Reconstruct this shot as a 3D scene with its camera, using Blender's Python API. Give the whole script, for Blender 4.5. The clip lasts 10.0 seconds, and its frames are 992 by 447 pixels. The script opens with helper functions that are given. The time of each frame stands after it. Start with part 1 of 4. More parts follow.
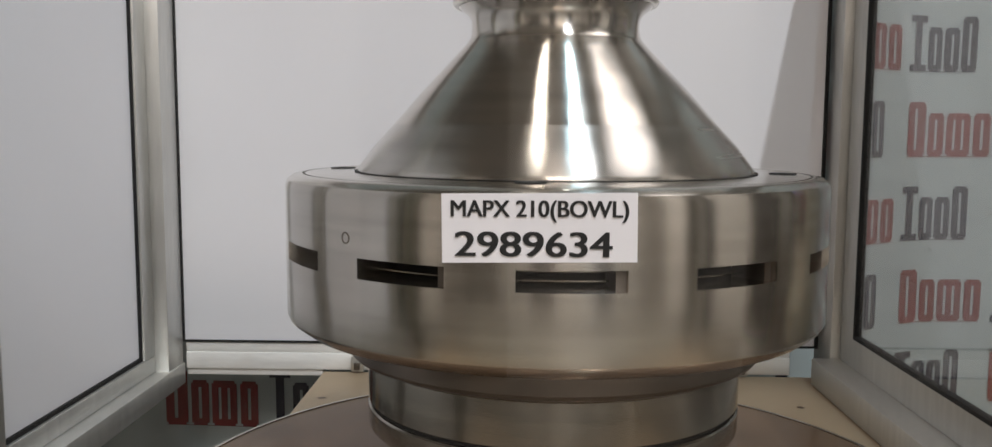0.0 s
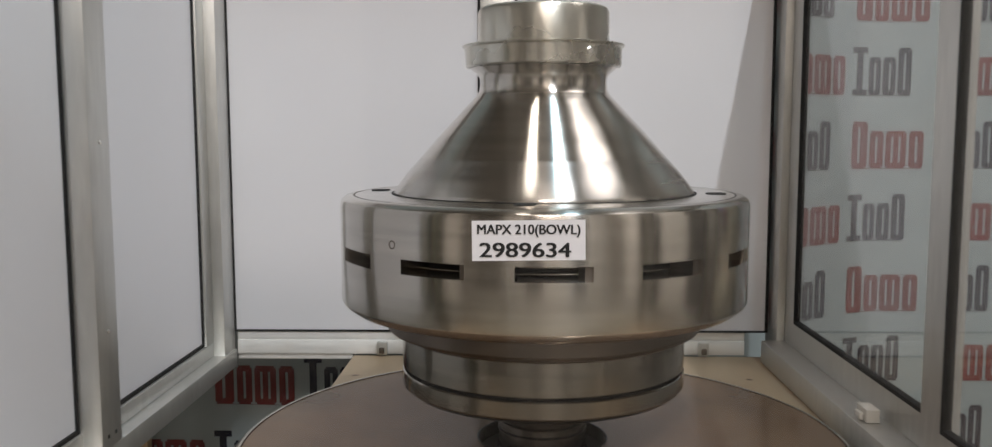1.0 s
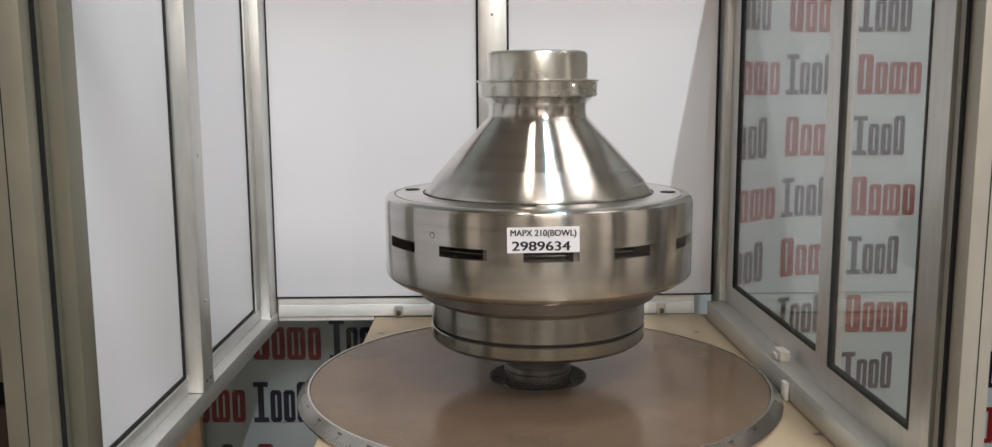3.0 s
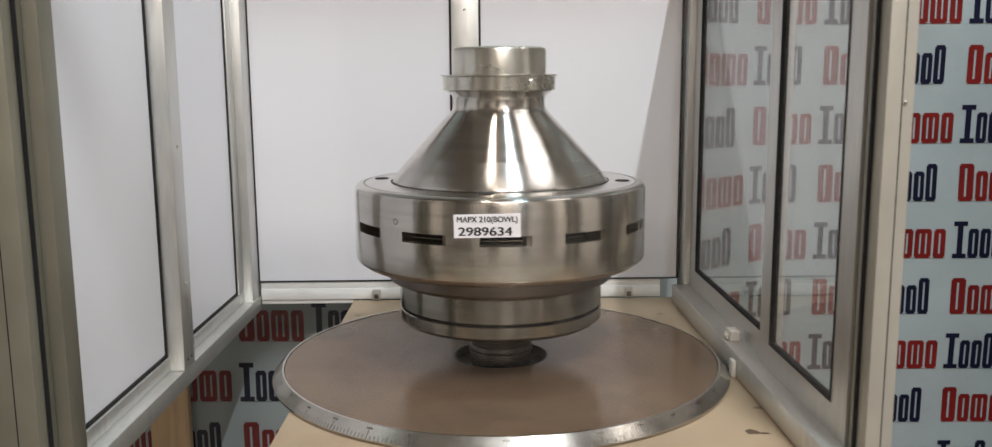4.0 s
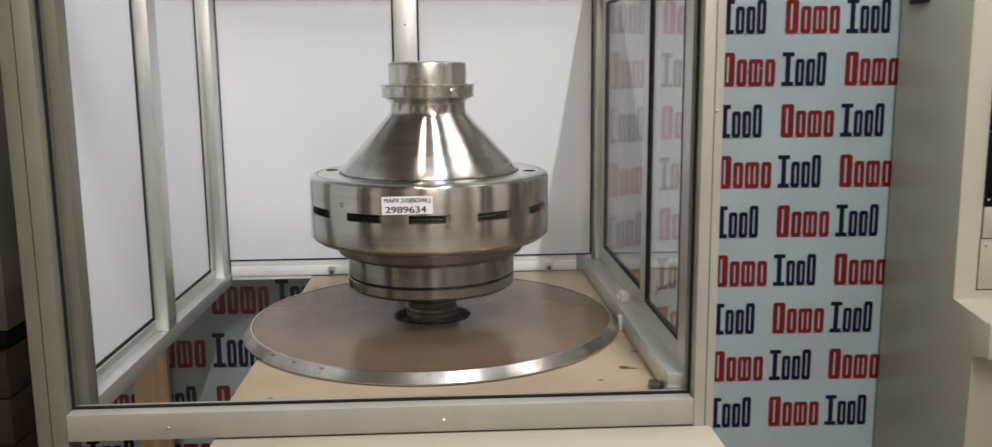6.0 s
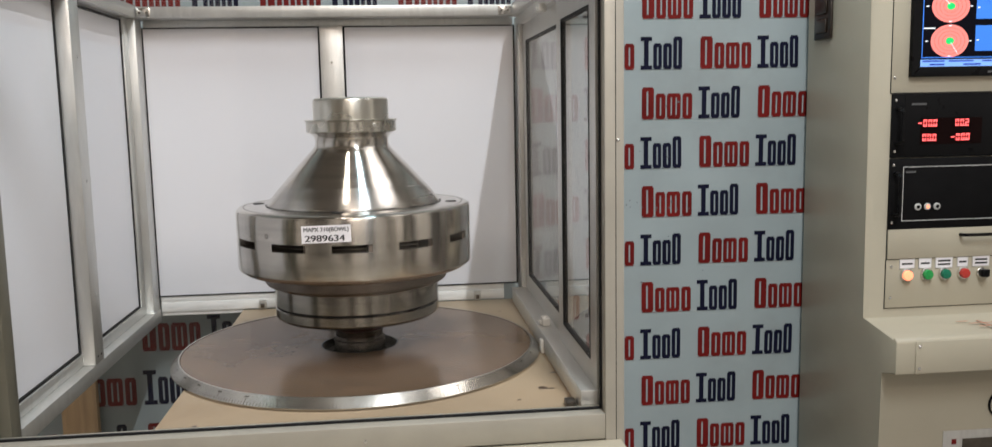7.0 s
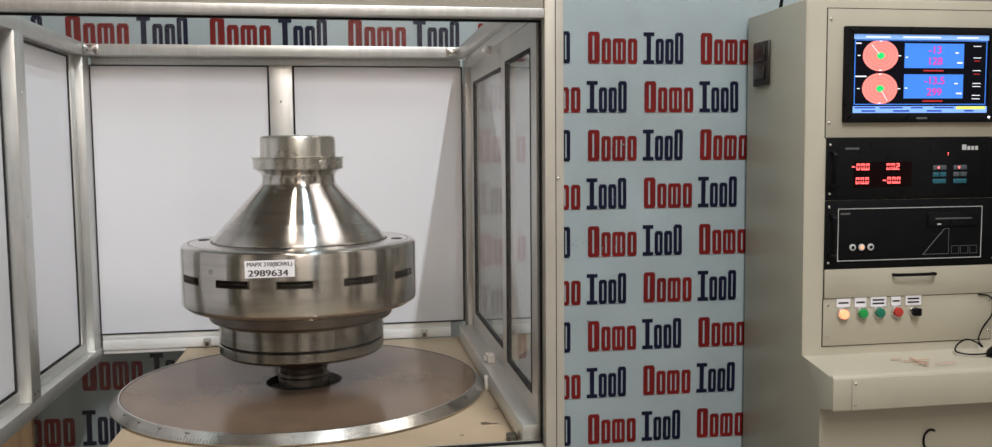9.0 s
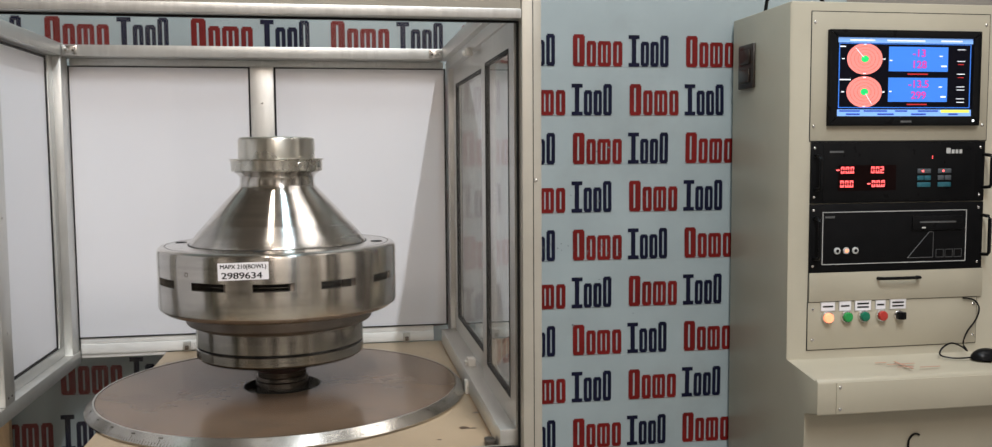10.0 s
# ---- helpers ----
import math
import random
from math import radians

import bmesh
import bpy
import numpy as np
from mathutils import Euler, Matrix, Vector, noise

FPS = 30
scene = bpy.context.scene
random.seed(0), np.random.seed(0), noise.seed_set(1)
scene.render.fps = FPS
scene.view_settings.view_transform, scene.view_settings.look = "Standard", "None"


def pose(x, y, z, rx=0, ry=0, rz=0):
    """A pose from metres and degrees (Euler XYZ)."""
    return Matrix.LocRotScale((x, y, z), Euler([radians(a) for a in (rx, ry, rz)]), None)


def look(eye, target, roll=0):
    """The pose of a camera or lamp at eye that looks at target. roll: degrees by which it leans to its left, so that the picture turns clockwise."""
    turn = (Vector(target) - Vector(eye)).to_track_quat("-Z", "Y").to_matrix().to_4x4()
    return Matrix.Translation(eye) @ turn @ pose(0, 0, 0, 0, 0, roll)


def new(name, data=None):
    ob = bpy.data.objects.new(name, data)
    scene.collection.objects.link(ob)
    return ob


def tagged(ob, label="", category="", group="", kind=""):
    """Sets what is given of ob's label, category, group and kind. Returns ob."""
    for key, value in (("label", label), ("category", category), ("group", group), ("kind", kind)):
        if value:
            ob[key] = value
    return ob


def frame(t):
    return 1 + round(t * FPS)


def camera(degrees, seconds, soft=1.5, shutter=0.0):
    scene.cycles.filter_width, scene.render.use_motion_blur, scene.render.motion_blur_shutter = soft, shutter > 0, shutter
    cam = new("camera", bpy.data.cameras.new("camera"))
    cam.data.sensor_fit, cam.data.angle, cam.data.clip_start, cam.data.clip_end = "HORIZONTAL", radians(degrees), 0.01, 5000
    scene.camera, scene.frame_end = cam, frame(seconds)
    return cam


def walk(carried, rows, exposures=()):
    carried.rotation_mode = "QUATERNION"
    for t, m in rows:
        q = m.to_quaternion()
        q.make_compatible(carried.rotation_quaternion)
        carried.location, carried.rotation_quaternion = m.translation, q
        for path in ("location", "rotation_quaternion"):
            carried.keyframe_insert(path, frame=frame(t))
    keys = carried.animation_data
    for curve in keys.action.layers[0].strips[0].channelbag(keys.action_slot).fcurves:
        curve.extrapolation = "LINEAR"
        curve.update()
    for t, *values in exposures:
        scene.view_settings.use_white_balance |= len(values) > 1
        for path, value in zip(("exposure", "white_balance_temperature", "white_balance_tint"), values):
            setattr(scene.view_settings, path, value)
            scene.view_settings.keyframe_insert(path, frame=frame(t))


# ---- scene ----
cam = camera(57.4, 10.0, 1.25, 0.4)
UNIT = 0.676   # metres to one unit of the plan below
PATH = [
    (0, (0.175, 0.173, 1.071), (0.124, 2.162, 0.862), 0.3),
    (0.5, (0.168, 0.041, 1.094), (0.129, 2.031, 0.898), 0.4),
    (1, (0.175, -0.162, 1.118), (0.129, 1.827, 0.912), -0.1),
    (1.5, (0.155, -0.383, 1.157), (0.112, 1.604, 0.932), -0.1),
    (2, (0.118, -0.525, 1.2), (0.09, 1.46, 0.956), -0.1),
    (3.5, (0.101, -0.637, 1.23), (0.143, 1.339, 0.925), -0.4),
    (4, (0.181, -0.71, 1.24), (0.207, 1.264, 0.923), -0.4),
    (4.5, (0.234, -0.786, 1.231), (0.239, 1.187, 0.904), -0.4),
    (5, (0.258, -0.923, 1.245), (0.243, 1.05, 0.919), -0.3),
    (5.5, (0.275, -1.048, 1.255), (0.274, 0.924, 0.925), -0.5),
    (5.6, (0.272, -1.071, 1.271), (0.285, 0.9, 0.934), -0.5),
    (6.8, (0.309, -1.225, 1.29), (0.526, 0.742, 0.998), -1.0),
    (7, (0.332, -1.238, 1.274), (0.548, 0.733, 1.018), -1.1),
    (7.5, (0.345, -1.263, 1.275), (0.624, 0.707, 1.072), -0.9),
    (8, (0.335, -1.282, 1.271), (0.639, 0.686, 1.084), -0.6),
    (8.5, (0.342, -1.283, 1.267), (0.653, 0.685, 1.094), -0.5),
    (9, (0.351, -1.279, 1.264), (0.67, 0.688, 1.1), -0.5),
    (9.5, (0.366, -1.281, 1.266), (0.694, 0.686, 1.105), -0.5),
    (10, (0.386, -1.266, 1.258), (0.722, 0.7, 1.103), -0.4),
]
walk(cam, [(t, look(Vector(eye) * UNIT, Vector(target) * UNIT, roll)) for t, eye, target, roll in PATH],
     [(0, -0.34), (0.5, -0.39), (1.0, -0.40), (1.5, -0.34), (2.2, -0.15), (3.3, -0.05), (5.0, -0.03), (7.0, -0.1), (10.0, -0.1)])

# ---- world, lamps ----
world = bpy.data.worlds.new("room_world")
scene.world = world
world.use_nodes = True
world.node_tree.nodes["Background"].inputs[0].default_value = (0.9, 0.88, 0.85, 1)
world.node_tree.nodes["Background"].inputs[1].default_value = 0.006


def area_lamp(name, x, y, z, w, length, watts, colour):
    data = bpy.data.lights.new(name, "AREA")
    data.shape, data.size, data.size_y, data.energy, data.color = "RECTANGLE", w, length, watts * UNIT ** 2, colour
    ob = new(name, data)
    ob.matrix_world = pose(x, y, z)
    return tagged(ob, "unseen area lamp under the ceiling", "lamp", kind="structure")


# three slim tubes, inferred from the bowl's streaks and a shadow edge
area_lamp("ceiling_lamp", -0.22, 0.6, 4.9, 0.10, 1.2, 21, (1.0, 0.93, 0.84))
area_lamp("ceiling_lamp", 0.80, 0.6, 4.9, 0.03, 1.2, 42, (0.52, 0.82, 1.0))
area_lamp("ceiling_lamp", 1.3, -2.0, 4.9, 0.06, 2.0, 222, (0.915, 0.955, 1.0))
# broad panel for the right-hand streak, widened to soften its reflection
area_lamp("ceiling_lamp", 2.9, 0.7, 4.9, 2.3, 1.8, 80, (1.0, 0.96, 0.95))
# unseen warm fill, added to lift the shaded end of the back board
area_lamp("ceiling_lamp", 0.3, -4.2, 4.9, 1.2, 1.0, 160, (1.0, 0.87, 0.78))

# ---- materials ----


def mat(name, colour, rough=0.5, metal=0.0, var=0.15, scale=8.0, bump=0.0, bump_scale=60.0, aniso=0.0, stain=None,
        stain_scale=2.0, stain_amount=0.5, stretch=(1, 1, 1), spec=0.5, emit=0.0, rvar=0.08):
    m = bpy.data.materials.new(name)
    m.use_nodes = True
    nt = m.node_tree
    b = nt.nodes["Principled BSDF"]
    tc = nt.nodes.new("ShaderNodeTexCoord")
    mp = nt.nodes.new("ShaderNodeMapping")
    mp.inputs["Scale"].default_value = stretch
    nt.links.new(tc.outputs["Object"], mp.inputs[0])
    n1 = nt.nodes.new("ShaderNodeTexNoise")
    n1.inputs["Scale"].default_value, n1.inputs["Detail"].default_value = scale, 6
    nt.links.new(mp.outputs[0], n1.inputs[0])
    ramp = nt.nodes.new("ShaderNodeMapRange")
    ramp.inputs[1].default_value, ramp.inputs[2].default_value = 0.3, 0.7
    ramp.inputs[3].default_value, ramp.inputs[4].default_value = 1 - var, 1 + var
    nt.links.new(n1.outputs[0], ramp.inputs[0])
    mul = nt.nodes.new("ShaderNodeVectorMath")
    mul.operation = "SCALE"
    mul.inputs[0].default_value = colour
    nt.links.new(ramp.outputs[0], mul.inputs["Scale"])
    last = mul.outputs[0]
    if stain:
        n2 = nt.nodes.new("ShaderNodeTexNoise")
        n2.inputs["Scale"].default_value, n2.inputs["Detail"].default_value = stain_scale, 8
        n2.inputs["Roughness"].default_value = 0.65
        nt.links.new(tc.outputs["Object"], n2.inputs[0])
        r2 = nt.nodes.new("ShaderNodeMapRange")
        r2.inputs[1].default_value, r2.inputs[2].default_value = 0.5, 0.75
        r2.inputs[4].default_value = stain_amount
        nt.links.new(n2.outputs[0], r2.inputs[0])
        mix = nt.nodes.new("ShaderNodeMix")
        mix.data_type = "RGBA"
        nt.links.new(r2.outputs[0], mix.inputs[0])
        nt.links.new(last, mix.inputs[6])
        mix.inputs[7].default_value = (*stain, 1)
        last = mix.outputs[2]
    nt.links.new(last, b.inputs["Base Color"])
    rr = nt.nodes.new("ShaderNodeMapRange")
    rr.inputs[3].default_value, rr.inputs[4].default_value = max(0.02, rough - rvar), min(1, rough + rvar)
    nt.links.new(n1.outputs[0], rr.inputs[0])
    nt.links.new(rr.outputs[0], b.inputs["Roughness"])
    b.inputs["Metallic"].default_value = metal
    b.inputs["Specular IOR Level"].default_value = spec
    if aniso:
        b.inputs["Anisotropic"].default_value, b.inputs["Anisotropic Rotation"].default_value = aniso, 0.25
        tg = nt.nodes.new("ShaderNodeTangent")
        tg.direction_type, tg.axis = "RADIAL", "Z"
        nt.links.new(tg.outputs[0], b.inputs["Tangent"])
    if bump:
        n3 = nt.nodes.new("ShaderNodeTexNoise")
        n3.inputs["Scale"].default_value, n3.inputs["Detail"].default_value = bump_scale, 4
        nt.links.new(mp.outputs[0], n3.inputs[0])
        bp = nt.nodes.new("ShaderNodeBump")
        bp.inputs["Strength"].default_value, bp.inputs["Distance"].default_value = bump, 0.002
        nt.links.new(n3.outputs[0], bp.inputs["Height"])
        nt.links.new(bp.outputs[0], b.inputs["Normal"])
    if emit:
        nt.links.new(last, b.inputs["Emission Color"])
        b.inputs["Emission Strength"].default_value = emit
    return m


def glass(name, tint, rough=0.02, gloss=1.0, haze=0.0):
    m = bpy.data.materials.new(name)
    m.use_nodes = True
    nt = m.node_tree
    nt.nodes.remove(nt.nodes["Principled BSDF"])
    tr = nt.nodes.new("ShaderNodeBsdfTransparent")
    tr.inputs[0].default_value = (*tint, 1)
    gl = nt.nodes.new("ShaderNodeBsdfGlossy")
    gl.inputs["Roughness"].default_value = rough
    lw = nt.nodes.new("ShaderNodeLayerWeight")
    pw = nt.nodes.new("ShaderNodeMath")
    pw.operation, pw.inputs[1].default_value = "POWER", 5.0
    nt.links.new(lw.outputs["Facing"], pw.inputs[0])
    fr = nt.nodes.new("ShaderNodeMath")
    fr.operation, fr.inputs[1].default_value, fr.inputs[2].default_value = "MULTIPLY_ADD", 0.9 * gloss, 0.04 * gloss
    nt.links.new(pw.outputs[0], fr.inputs[0])
    mx = nt.nodes.new("ShaderNodeMixShader")
    nt.links.new(fr.outputs[0], mx.inputs[0])
    nt.links.new(tr.outputs[0], mx.inputs[1])
    nt.links.new(gl.outputs[0], mx.inputs[2])
    last = mx
    if haze:
        df = nt.nodes.new("ShaderNodeBsdfDiffuse")
        df.inputs[0].default_value = (0.8, 0.8, 0.78, 1)
        last = nt.nodes.new("ShaderNodeMixShader")
        last.inputs[0].default_value = haze
        nt.links.new(mx.outputs[0], last.inputs[1])
        nt.links.new(df.outputs[0], last.inputs[2])
    nt.links.new(last.outputs[0], nt.nodes["Material Output"].inputs[0])
    return m


ALU = mat("mill_aluminium", (0.62, 0.615, 0.59), 0.40, 0.8, 0.08, 14, 0.15, 90, stretch=(6, 6, 1), stain=(0.5, 0.485, 0.45), stain_scale=7, stain_amount=0.35)
ALU_PALE = mat("pale_milled_aluminium", (0.86, 0.845, 0.815), 0.38, 0.0, 0.08, 14, 0.1, 90, stretch=(1, 6, 6), stain=(0.66, 0.6, 0.53), stain_scale=9, stain_amount=0.5)
ALU_CREAM = mat("anodised_cream_aluminium", (0.38, 0.355, 0.30), 0.42, 0.25, 0.06, 10, 0.08, 80, stain=(0.35, 0.32, 0.25), stain_scale=3, stain_amount=0.4)
# darker copy of the cream aluminium: weaker light on the left posts painted in
ALU_SHADED = mat("olive_aluminium_in_shade", (0.19, 0.178, 0.135), 0.45, 0.3, 0.08, 10, 0.08, 80, stain=(0.14, 0.13, 0.10), stain_scale=3, stain_amount=0.4)
STEEL = mat("turned_stainless_steel", (0.60, 0.565, 0.52), 0.18, 1.0, 0.10, 9, 0.03, 160, aniso=0.97, stretch=(0.4, 0.4, 9), rvar=0.03)
STEEL_SOFT = mat("ground_stainless_steel", (0.58, 0.55, 0.515), 0.25, 1.0, 0.08, 9, 0.04, 160, aniso=0.96, stretch=(0.4, 0.4, 9))
# darker copy of the turned steel: dim reflections on neck and base ring painted in
STEEL_NECK = mat("turned_steel_dim_reflections", (0.36, 0.335, 0.30), 0.13, 1.0, 0.12, 9, 0.05, 160, aniso=0.8, stretch=(0.4, 0.4, 9), rvar=0.05)
STEEL_CAP = mat("satin_stainless_cap", (0.70, 0.67, 0.60), 0.28, 1.0, 0.08, 12, 0.08, 120, aniso=0.5)
STEEL_LIP = mat("brown_shaded_steel", (0.22, 0.19, 0.165), 0.45, 1.0, 0.2, 12, aniso=0.5)
SPINDLE = mat("dark_ground_spindle_steel", (0.10, 0.085, 0.072), 0.24, 1.0, 0.2, 14, 0.05, 160, aniso=0.5)
# near-black colour for the shade in the hub recess and spindle groove
RECESS_SHADE = mat("recess_shade_black", (0.011, 0.009, 0.008), 0.45, 0.0, 0.3, 40, spec=0.12)
STEEL_DARK = mat("dark_steel_and_shade", (0.16, 0.14, 0.12), 0.4, 1.0, 0.25, 30)
DISC = mat("worn_machined_steel", (0.17, 0.109, 0.069), 0.17, 0.22, 0.32, 3.5, 0.02, 120, stain=(0.085, 0.06, 0.043), stain_scale=3.4, stain_amount=0.85, rvar=0.06, spec=0.14)
DISC_EDGE = mat("bright_graduated_steel", (0.56, 0.535, 0.49), 0.22, 1.0, 0.12, 14, 0.05, 140)
RUST = mat("rusty_red_steel", (0.055, 0.02, 0.014), 0.5, 0.2, 0.3, 40)
WHITE = mat("white_laminate_board", (0.80, 0.79, 0.82), 0.35, 0.0, 0.02, 3, 0.02, 30, stain=(0.7, 0.68, 0.68), stain_scale=1.5, stain_amount=0.25)
# rubber gaskets, and black put where holes, gaps and slots lie in shade
BLACK_FILL = mat("black_rubber_and_gap_shade", (0.012, 0.012, 0.013), 0.7, 0.0, 0.2, 40, spec=0.2)
CREAM = mat("cream_enamel_steel", (0.42, 0.383, 0.295), 0.38, 0.0, 0.04, 4, 0.05, 220, stain=(0.34, 0.31, 0.24), stain_scale=2.5, stain_amount=0.35)
TABLE = mat("cream_painted_top", (0.37, 0.275, 0.178), 0.45, 0.0, 0.08, 6, 0.05, 90, stain=(0.26, 0.165, 0.09), stain_scale=4, stain_amount=0.6)
WOOD = mat("raw_pine_wood", (0.5, 0.35, 0.2), 0.65, 0.0, 0.2, 6, 0.1, 40, stretch=(8, 8, 0.7))
VINYL = mat("pale_blue_grey_vinyl", (0.30, 0.352, 0.362), 0.42, 0.0, 0.06, 3, 0.7, 4, stain=(0.235, 0.26, 0.255), stain_scale=2.2, stain_amount=0.5)
RED_INK = mat("red_print", (0.14, 0.009, 0.008), 0.5, 0.0, 0.2, 9, spec=0.15)
BLUE_INK = mat("navy_print", (0.006, 0.007, 0.022), 0.5, 0.0, 0.2, 9, spec=0.12)
BLACK = mat("black_powder_coat", (0.005, 0.005, 0.0055), 0.5, 0.0, 0.15, 30, 0.1, 300, spec=0.1)
BLACK_GLOSS = mat("black_plastic", (0.006, 0.006, 0.0065), 0.3, 0.0, 0.1, 30, spec=0.12)
BLACK_TEXT = mat("black_ink", (0.01, 0.01, 0.01), 0.6, 0.0, 0.05, 30)
PAPER = mat("white_paper", (0.82, 0.80, 0.82), 0.6, 0.0, 0.03, 20)
CHROME = mat("chrome", (0.75, 0.74, 0.72), 0.15, 1.0, 0.05, 30)
PAINT = mat("room_wall_paint", (0.27, 0.245, 0.215), 0.8, 0.0, 0.06, 2, stain=(0.2, 0.18, 0.155), stain_scale=0.8, stain_amount=0.4)
# tones of the unseen wall bays, picked to band the steel's reflections
BAY_PALE = mat("pale_reflection_bay", (0.68, 0.63, 0.575), 0.8, 0.0, 0.08, 1.2, stain=(0.45, 0.42, 0.38), stain_scale=0.6, stain_amount=0.5)
BAY_DARK = mat("dark_reflection_bay", (0.045, 0.036, 0.028), 0.7, 0.0, 0.08, 1.5)
# unseen floor; dark blotches added as contrast for the steel to reflect
FLOORM = mat("blotched_reflection_floor", (0.26, 0.24, 0.21), 0.5, 0.0, 0.15, 3, 0.1, 30, stain=(0.03, 0.026, 0.022), stain_scale=0.75, stain_amount=1.0)
CEIL = mat("ceiling_paint", (0.45, 0.42, 0.385), 0.8, 0.0, 0.05, 2)
PLASTIC_CLEAR = mat("milky_plastic", (0.75, 0.74, 0.70), 0.3, 0.0, 0.05, 20)
GLASS_FRONT = glass("clear_glass", (0.985, 0.985, 0.98), 0.02, 0.6)
# the haze whitens the doors in place of reflected white boards
GLASS_DOOR = glass("hazed_door_glass", (0.985, 0.98, 0.97), 0.03, 1.1, 0.08)

# ---- mesh helpers ----


def box(bm, x0, x1, y0, y1, z0, z1, bevel=0.0):
    vs = [bm.verts.new((x, y, z)) for x in (x0, x1) for y in (y0, y1) for z in (z0, z1)]
    idx = ((0, 1, 3, 2), (4, 6, 7, 5), (0, 4, 5, 1), (2, 3, 7, 6), (0, 2, 6, 4), (1, 5, 7, 3))
    fs = [bm.faces.new([vs[i] for i in f]) for f in idx]
    if bevel:
        es = list({e for f in fs for e in f.edges})
        bmesh.ops.bevel(bm, geom=es, offset=bevel, segments=2, profile=0.5, affect="EDGES")
    return bm


def boxes(*dims, bevel=0.0):
    bm = bmesh.new()
    for d in dims:
        box(bm, *d, bevel=bevel)
    return bm


def frame_ring(axis, a0, a1, b0, b1, d0, d1, left, right, low, high):
    """A rectangular frame in one piece, across x or y."""
    bm = bmesh.new()
    def loop(d, p, q, r, s):
        return [bm.verts.new((d, a, b) if axis == "x" else (a, d, b)) for a, b in ((p, r), (q, r), (q, s), (p, s))]
    o0, o1 = loop(d0, a0, a1, b0, b1), loop(d1, a0, a1, b0, b1)
    i0, i1 = (loop(d, a0 + left, a1 - right, b0 + low, b1 - high) for d in (d0, d1))
    for k in range(4):
        j = (k + 1) % 4
        for u, v, w, x in ((o0, o0, i0, i0), (o1, o1, i1, i1), (o0, o0, o1, o1), (i0, i0, i1, i1)):
            bm.faces.new((u[k], v[j], w[j], x[k]))
    return bm


def lathe(profile, segs=96, cap_bottom=True, cap_top=True):
    bm = bmesh.new()
    rings = [[bm.verts.new((r * math.cos(2 * math.pi * i / segs), r * math.sin(2 * math.pi * i / segs), z)) for i in range(segs)] for r, z in profile]
    for a, b in zip(rings, rings[1:]):
        for i in range(segs):
            j = (i + 1) % segs
            bm.faces.new((a[i], a[j], b[j], b[i]))
    if cap_bottom:
        bm.faces.new(rings[0][::-1])
    if cap_top:
        bm.faces.new(rings[-1])
    return bm


def rod(bm, points, r, segs=8):
    """A round bar along points."""
    prev = None
    pts = [Vector(p) for p in points]
    for i, p in enumerate(pts):
        d = (pts[min(i + 1, len(pts) - 1)] - pts[max(i - 1, 0)]).normalized()
        up = Vector((0, 0, 1)) if abs(d.z) < 0.9 else Vector((0, 1, 0))
        u = d.cross(up).normalized()
        v = u.cross(d)
        ring = [bm.verts.new(p + r * (math.cos(2 * math.pi * k / segs) * u + math.sin(2 * math.pi * k / segs) * v)) for k in range(segs)]
        if prev:
            for k in range(segs):
                bm.faces.new((prev[k], prev[(k + 1) % segs], ring[(k + 1) % segs], ring[k]))
        else:
            bm.faces.new(ring[::-1])
        prev = ring
    bm.faces.new(prev)
    return bm


def smooth(bm, angle=32):
    bm.normal_update()
    for f in bm.faces:
        f.smooth = True
    for e in bm.edges:
        if len(e.link_faces) == 2 and e.calc_face_angle(0) > radians(angle):
            e.smooth = False


def mesh_of(name, bm, material, shade=True):
    bmesh.ops.recalc_face_normals(bm, faces=bm.faces)
    if shade:
        smooth(bm)
    me = bpy.data.meshes.new(name)
    bm.to_mesh(me)
    bm.free()
    me.materials.append(material)
    return me


def part(name, bm, material, parent, label="", shade=True):
    ob = new(name, mesh_of(name, bm, material, shade))
    ob.parent = parent
    if label:
        ob["label"] = label
    return ob


def thing(name, label, category, at=(0, 0, 0), group="", kind=""):
    ob = new(name)
    ob.empty_display_size = 0.05
    ob.location = at
    return tagged(ob, label, category, group, kind)


def solid(name, bm, material, label, category, group="", kind="", shade=True):
    ob = new(name, mesh_of(name, bm, material, shade))
    return tagged(ob, label, category, group, kind)


def text_part(name, text, size, material, parent, m, label="", offset=0.0, depth=0.0004, squeeze=1.0):
    cu = bpy.data.curves.new(name, "FONT")
    cu.body, cu.size, cu.extrude, cu.offset = text, size, depth, offset
    cu.align_x, cu.align_y = "CENTER", "CENTER"
    tmp = bpy.data.objects.new("tmp_text", cu)
    scene.collection.objects.link(tmp)
    bpy.context.view_layer.update()
    me = bpy.data.meshes.new_from_object(tmp.evaluated_get(bpy.context.evaluated_depsgraph_get()))
    bpy.data.objects.remove(tmp)
    bpy.data.curves.remove(cu)
    me.transform(m @ Matrix.Diagonal((squeeze, 1, 1, 1)))
    me.materials.clear()
    me.materials.append(material)
    ob = new(name, me)
    ob.parent = parent
    if label:
        ob["label"] = label
    return ob


FRONT = Euler((radians(90), 0, 0)).to_matrix().to_4x4()   # text that faces -y


def facing(x, y, z):
    return Matrix.Translation((x, y, z)) @ FRONT


# ---- room ----
FLOOR = -0.65
solid("floor", boxes((-4.2, 4.2, -5.2, 3.0, FLOOR - 0.1, FLOOR)), FLOORM, "unseen grey concrete floor, blotched for reflections in the steel", "floor", kind="structure", shade=False)
solid("ceiling", boxes((-4.2, 4.2, -5.2, 3.0, 5.1, 5.2)), CEIL, "pale painted workshop ceiling", "ceiling", kind="structure", shade=False)
